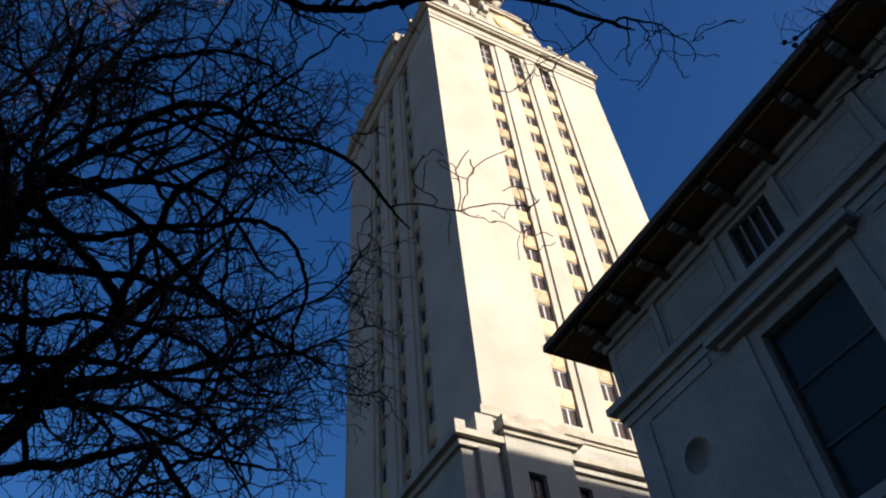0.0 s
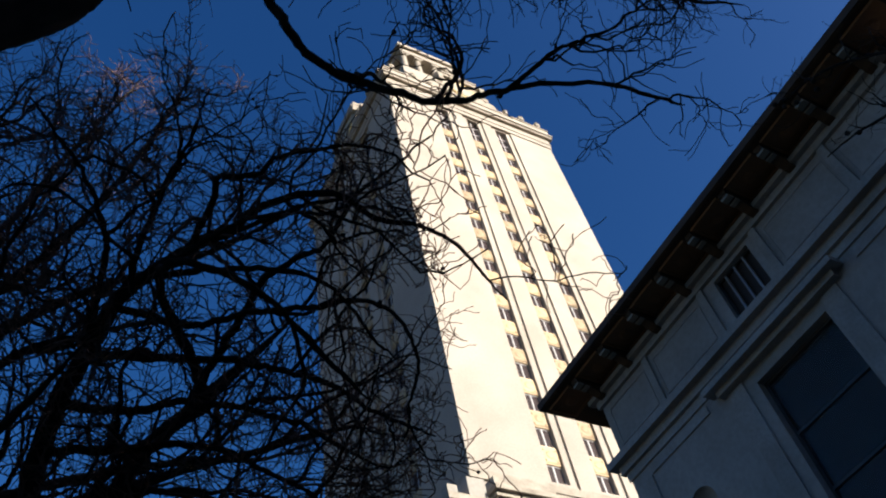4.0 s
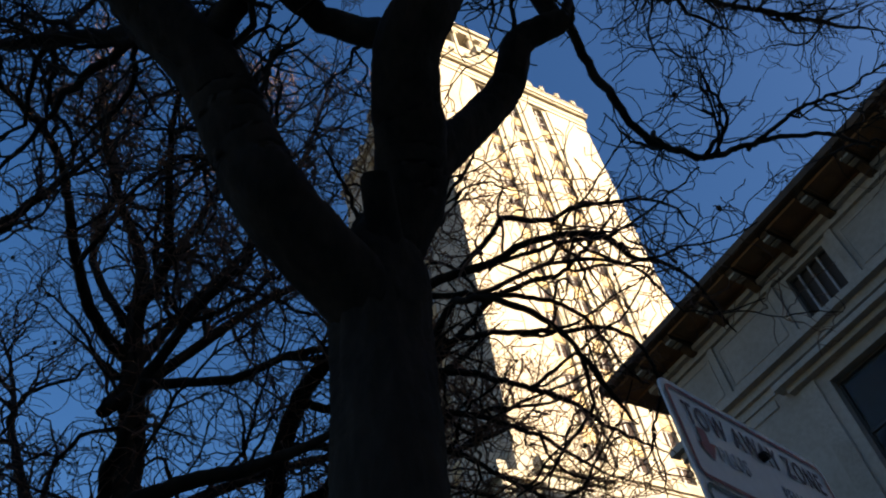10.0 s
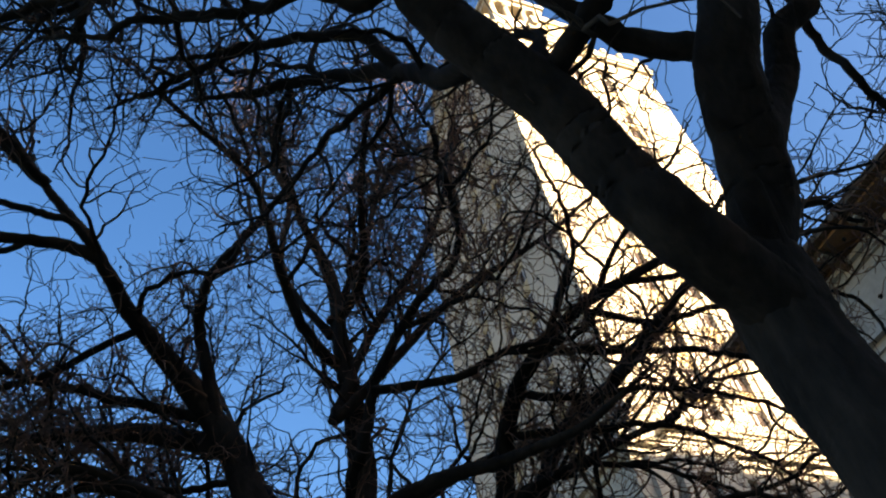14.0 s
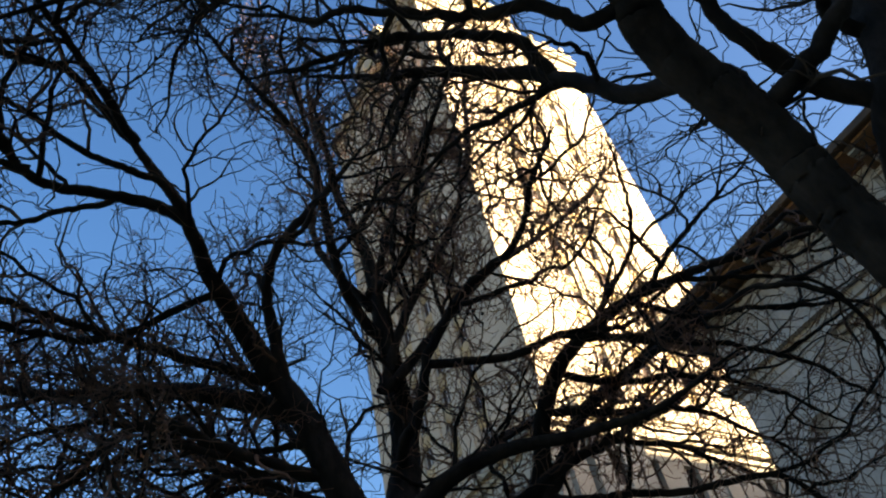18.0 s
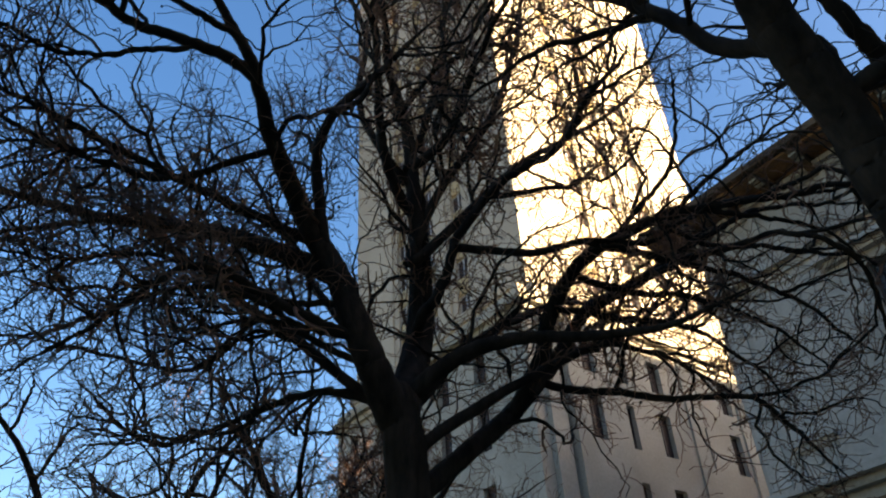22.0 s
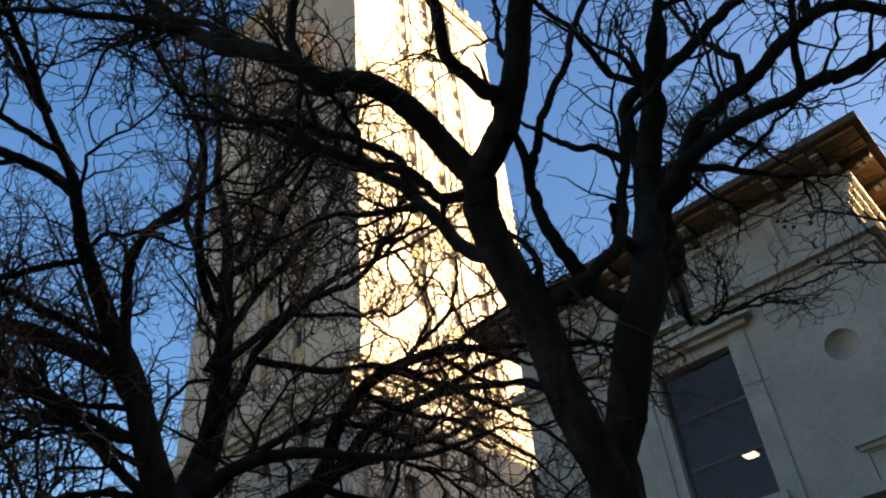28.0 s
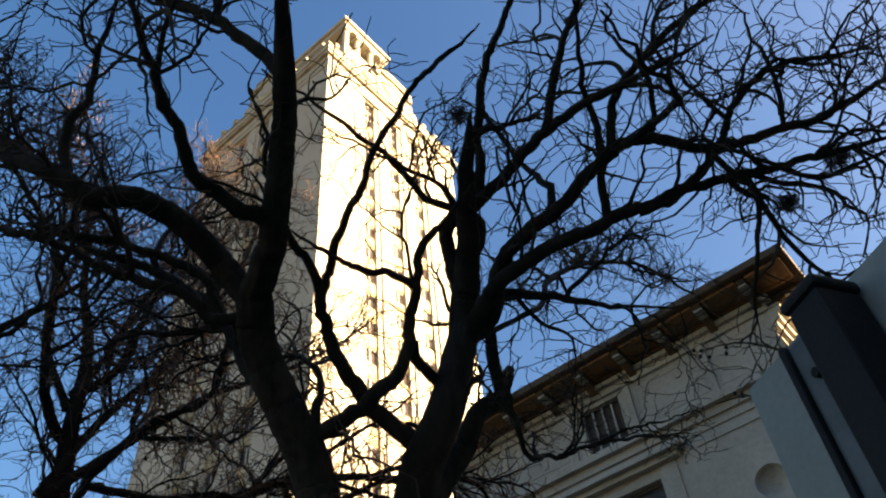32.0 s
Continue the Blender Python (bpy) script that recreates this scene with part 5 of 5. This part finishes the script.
tree_b, *grown_b = build_tree("lawn_tree", "wide bare tree with long spreading limbs in front of the tower", (-20.95, -19.25),
           [(-20.95, -19.25, -0.10, 0.360), (-20.95, -19.25, 0.60, 0.280), (-20.95, -19.25, 2.50, 0.235), (-20.97, -19.27, 4.20, 0.225), (-21.05, -19.33, 4.90, 0.215), (-21.10, -19.37, 5.35, 0.150), (-21.08, -19.36, 5.50, 0.060)],
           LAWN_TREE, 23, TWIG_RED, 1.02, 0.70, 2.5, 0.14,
           {"limb_left_a": 1.6, "limb_left_q": 1.6, "limb_left_r": 1.6, "limb_left_s": 1.5, "limb_left_t": 1.5, "limb_left_v": 1.6, "limb_left_b": 1.5, "limb_low_left": 1.5, "limb_low_left_b": 1.3, "limb_low_left_c": 1.3, "stem_left": 0.8, "stem_mid": 1.5, "fan_a": 1.4, "fan_b": 1.4, "fan_c": 1.4, "fan_up_a": 1.3, "fan_up_b": 1.3, "fan_right": 1.3, "limb_right_main": 0.5, "limb_front": 0.8, "limb_under_a": 0.8, "limb_under_b": 0.9, "limb_under_c": 1.0, "limb_under_d": 1.0, "limb_under_e": 0.6, "limb_rise_a": 0.7, "limb_rise_b": 0.7, "limb_front_low": 0.8, "limb_front_up": 0.6, "limb_east": 1.6, "limb_east_low": 1.0, "limb_right_far": 0.5, "limb_right_far_high": 0.6, "limb_right_base": 0.6, "limb_right_low": 0.5, "limb_back": 1.8, "limb_back_left": 1.8}, thick=(0.012, 0.036), crook=0.27)


def ball(bm, p, r, n=6):
    bmesh.ops.create_uvsphere(bm, u_segments=n + 2, v_segments=n, radius=r, matrix=Matrix.Translation(p))


# last year's dry pods on the twig ends
pod_rng = random.Random(5)
bm = bmesh.new()
for path in pod_rng.sample(grown_b[3], min(420, len(grown_b[3]))):
    ball(bm, Vector(path[-1, :3]), pod_rng.uniform(0.011, 0.024), 4)
for v in bm.verts:
    v.co += Vector((pod_rng.uniform(-1, 1), pod_rng.uniform(-1, 1), pod_rng.uniform(-1, 1))) * 0.003
tagged(part("pod_crop", bm, BARK, tree_b, "small dark dry pods on the twigs"), "small dark dry pods on the twigs", kind="stuff")


def nest(at, r, seed):
    """A ragged ball of sticks lodged in a fork."""
    rng = np.random.default_rng(seed)
    paths = []
    for k in range(150):
        c = rng.normal(size=3)
        c = c / np.linalg.norm(c) * r * rng.random() ** 0.5 * np.array([1.15, 1.15, 0.7])
        d = rng.normal(size=3)
        d /= np.linalg.norm(d)
        q = [(*(c + d * r * f + rng.normal(0, 0.012, 3)), 0.005) for f in (-0.5, -0.1, 0.3, 0.6)]
        paths.append(q)
    ob = tube_object("stick_nest", paths, 4, BARK, None)
    ob.location = at
    return tagged(ob, "ragged dark clump of sticks lodged in the twigs", "nest", "nests in the trees")


nest((-19.00, -25.00, 11.73), 0.16, 70)
nest((-17.47, -28.81, 8.50), 0.13, 71)
nest((-17.73, -28.16, 8.06), 0.11, 72)


def wild_limbs(seed, base, z0, height, reach, n):
    """Limbs of a tree farther off, spread evenly round its trunk."""
    rng = random.Random(seed)
    limbs = {}
    for k in range(n):
        a = 2 * math.pi * (k * 0.618 + rng.random() * 0.12)
        up = (k + rng.random()) / n
        r = reach * (1.1 - 0.4 * up ** 1.5)
        h = height * (0.5 + 0.5 * up)
        foot = z0 * (0.8 + 0.2 * up)
        pts = []
        for f in (0, 0.15, 0.35, 0.55, 0.78, 1.0):
            w = rng.uniform(-0.10, 0.10) * reach * f
            pts.append((base[0] + math.cos(a) * r * f - math.sin(a) * w, base[1] + math.sin(a) * r * f + math.cos(a) * w, foot + (h - foot) * f ** 0.8 + rng.uniform(-0.25, 0.25) * f, 0.085 * (1 - f) + 0.010))
        limbs["limb__%d" % k] = pts
    return limbs


def far_tree(label, at, z0, height, reach, n, seed, mat, density):
    x, y = at
    ob, *_ = build_tree("far_tree", label, at, [(x, y, -0.1, 0.27), (x, y, 1.0, 0.20), (x + 0.05, y, z0 * 0.6, 0.16), (x, y + 0.05, z0, 0.13), (x, y, z0 + 1.2, 0.07), (x + 0.1, y, z0 + 2.6, 0.02)],
                        wild_limbs(seed, at, z0, height, reach, n), seed + 20, mat, density, 1.1, 2.5, 0.15)
    tagged(ob, label, "tree", "trees farther back on the lawn")


far_tree("bare tree farther back on the lawn, near the tower", (-16.6, -9.7), 4.4, 10.0, 5.0, 14, 5, SUN_TWIG, 0.75)
far_tree("low bare tree between the lawn tree and the tower", (-18.4, -13.4), 3.3, 9.0, 4.8, 14, 27, SUN_TWIG, 0.85)
far_tree("bare tree farther back on the lawn", (-27.5, -8.5), 4.6, 10.8, 6.0, 13, 8, TWIG, 0.45)
far_tree("low spreading bare tree behind the wide lawn tree", (-22.3, -12.3), 3.6, 8.6, 4.6, 12, 19, TWIG, 0.55)

# tree past the walk, of which one bough with round seed balls comes into view
east_tree, *_ = build_tree("street_tree", "bare street tree with round seed balls on its twigs", (-7.5, -30),
           [(-7.5, -30, -0.1, 0.30), (-7.5, -30, 1.0, 0.23), (-7.5, -30, 4.0, 0.19), (-7.5, -29.95, 7.0, 0.15), (-7.5, -29.9, 8.2, 0.06)],
           {"bough": [(-7.5, -29.95, 7.0, 0.10), (-7.6, -28.6, 9.4, 0.075), (-7.75, -27.0, 11.2, 0.055), (-7.9, -25.6, 12.1, 0.035), (-8.05, -24.55, 12.6, 0.02), (-8.15, -24.0, 12.62, 0.010)],
            "bough_upper": [(-7.6, -28.6, 9.4, 0.06), (-7.8, -27.0, 12.0, 0.042), (-8.4, -25.6, 13.3, 0.028), (-8.75, -24.85, 13.57, 0.018), (-8.9, -24.25, 13.6, 0.009)]},
           61, TWIG, 0.45, 0.9, 0.9, 0.55)
bm = bmesh.new()
for p in ((-8.95, -24.22, 13.66), (-8.85, -24.36, 13.64), (-8.9, -24.3, 13.46), (-8.78, -24.46, 13.42), (-8.72, -24.9, 13.5), (-8.6, -24.82, 13.42), (-8.05, -24.5, 12.72), (-7.95, -24.62, 12.62)):
    ball(bm, Vector(p) - Vector((-7.5, -30, 0)), 0.05, 6)
tagged(part("seed_ball_crop", bm, BARK, east_tree, "round dark seed balls"), "round dark seed balls", kind="stuff")

# ------------------------------------------------------------------ parking sign, its plate turned a little from the street
SIGN_M = Matrix(((0.979, -0.204, 0, -20.628), (0.204, 0.979, 0, -25.830), (0, 0, 1, 2.329), (0, 0, 0, 1)))     # x along the plate, -y towards the walker
SGW, SGH = 0.429, 0.48
sign = thing("parking_sign", "white tow away zone and reserved parking sign on a steel post", "sign")
sign.matrix_world = SIGN_M


def rounded(bm, x0, x1, z0, z1, r, y, n=6):
    """A flat plate outline with rounded corners."""
    vs = []
    for cx, cz, a0 in ((x1 - r, z1 - r, 0), (x0 + r, z1 - r, 90), (x0 + r, z0 + r, 180), (x1 - r, z0 + r, 270)):
        for i in range(n + 1):
            a = radians(a0 + 90 * i / n)
            vs.append(bm.verts.new((cx + r * math.cos(a), y, cz + r * math.sin(a))))
    return vs


def plate(bm, x0, x1, z0, z1, r, y0, y1):
    a, b = rounded(bm, x0, x1, z0, z1, r, y0), rounded(bm, x0, x1, z0, z1, r, y1)
    bm.faces.new(a[::-1])
    bm.faces.new(b)
    for i in range(len(a)):
        bm.faces.new((a[i], a[(i + 1) % len(a)], b[(i + 1) % len(a)], b[i]))
    bmesh.ops.recalc_face_normals(bm, faces=bm.faces)


def border(bm, x0, x1, z0, z1, r, w, y):
    a, b = rounded(bm, x0, x1, z0, z1, r, y), rounded(bm, x0 + w, x1 - w, z0 + w, z1 - w, max(r - w, 0.002), y)
    for i in range(len(a)):
        bm.faces.new((a[i], a[(i + 1) % len(a)], b[(i + 1) % len(a)], b[i]))
    for f in bm.faces:
        f.normal_update()
        if f.normal.y > 0:
            f.normal_flip()


bm = bmesh.new()
plate(bm, 0, SGW, -SGH, 0, 0.022, 0, 0.003)
sign_plate = part("plate", bm, SIGN_WHITE, sign)
bm = bmesh.new()
border(bm, 0.008, SGW - 0.008, -0.166, -0.010, 0.018, 0.007, -0.0015)
part("red_border", bm, SIGN_RED, sign_plate)
bm = bmesh.new()
border(bm, 0.008, SGW - 0.008, -SGH + 0.010, -0.172, 0.018, 0.007, -0.0015)
part("green_border", bm, SIGN_GREEN, sign_plate)


def words(text, size, x, z, wide, mat, parent, name, space=1.22):
    cu = bpy.data.curves.new(name, 'FONT')
    cu.body, cu.size, cu.align_x, cu.extrude = text, size, 'LEFT', 0.0004
    cu.offset = 0.0003
    cu.space_character = space
    tmp = new(name, cu)
    bpy.context.view_layer.update()
    me = bpy.data.meshes.new_from_object(tmp.evaluated_get(bpy.context.evaluated_depsgraph_get()))
    bpy.data.objects.remove(tmp)
    xs = [v.co.x for v in me.vertices]
    k = wide / (max(xs) - min(xs))
    me.transform(Matrix.Translation((x, -0.0018, z)) @ Matrix.Rotation(radians(90), 4, 'X') @ Matrix.Diagonal((k, 1, 1, 1)) @ Matrix.Translation((-min(xs), 0, 0)))
    me.materials.clear()
    me.materials.append(mat)
    ob = new(name, me)
    ob.parent = parent
    return ob


words("TOW AWAY ZONE", 0.056, 0.037, -0.071, 0.356, SIGN_DARK, sign_plate, "lettering_tow_away_zone")
words("PLUS", 0.036, 0.085, -0.119, 0.068, SIGN_GREY, sign_plate, "lettering_plus")
words("PENALTY", 0.036, 0.234, -0.131, 0.101, SIGN_GREY, sign_plate, "lettering_penalty")
words("RESERVED", 0.058, 0.067, -0.238, 0.330, SIGN_GREEN, sign_plate, "lettering_reserved", 1.6)
bm = bmesh.new()
border(bm, 0.196, 0.262, -0.43, -0.252, 0.032, 0.015, -0.0018)
part("large_numeral", bm, SIGN_GREEN, sign_plate)
for ax, az, s in ((0.058, -0.100, 0.95), (0.381, -0.122, 1.0)):
    bm = bmesh.new()
    shape = [(-0.011, 0.028), (0.011, 0.028), (0.011, 0.005), (0.025, 0.006), (0.004, -0.028), (-0.025, -0.004), (-0.011, -0.001)]
    bm.faces.new([bm.verts.new((ax + s * a, -0.0018, az + s * b)) for a, b in shape][::-1])
    for f in bm.faces:
        f.normal_update()
        if f.normal.y > 0:
            f.normal_flip()
    part("red_arrow", bm, SIGN_RED, sign_plate)
bm = bmesh.new()
rod(bm, (0.218, -0.011, -0.063), (0.218, 0.012, -0.063), 0.007, 0.010, 8)
part("bolt", bm, POST, sign, "rust-black bolt head")
bm = bmesh.new()
rod(bm, (0.218, -0.009, -0.42), (0.218, 0.012, -0.42), 0.010, 0.011, 8)
part("bolt", bm, POST, sign)
bm = bmesh.new()
box(bm, SGW / 2 - 0.025, SGW / 2 + 0.025, 0.004, 0.034, -2.36 - 0.05, -0.02)
part("post", bm, POST, sign, "dark steel channel post")

# a second sign, seen from behind and below
S2X, S2Y, S2Z = -22.80, -28.08, 2.842
u2 = Vector((-0.521, -0.853, 0)).normalized()
n2 = Vector((-u2.y, u2.x, 0))
back = thing("street_sign", "bare aluminium back of a wide street sign on a dark post", "sign")
back.matrix_world = Matrix(((u2.x, n2.x, 0, S2X), (u2.y, n2.y, 0, S2Y), (0, 0, 1, S2Z), (0, 0, 0, 1)))
bm = bmesh.new()
plate(bm, 0, 0.76, -0.92, 0, 0.008, 0, 0.006)
part("plate", bm, ALUMINIUM, back)
bm = bmesh.new()
box(bm, 0.315, 0.415, -0.130, -0.008, -S2Z - 0.05, -0.060)
post = part("post", bm, POST, back, "dark painted steel post", bevel=0.012)
bm = bmesh.new()
box(bm, 0.308, 0.422, -0.137, -0.008, -0.059, -0.030)
part("post_cap", bm, POST, post, bevel=0.010)
bm = bmesh.new()
box(bm, 0.205, 0.314, -0.050, -0.008, -S2Z, -0.045)
part("post_flange", bm, GALVANISED, post, "grey galvanised flange", bevel=0.012)
bm = bmesh.new()
box(bm, 0.185, 0.2045, -0.060, -0.008, -S2Z, -0.040)
part("post_lip", bm, POST, post, bevel=0.006)
for bz in (-0.16, -0.70):
    bm = bmesh.new()
    rod(bm, (0.26, -0.068, bz), (0.26, 0.012, bz), 0.012, 0.014, 8)
    part("bolt", bm, POST, post, "dark bolt head")
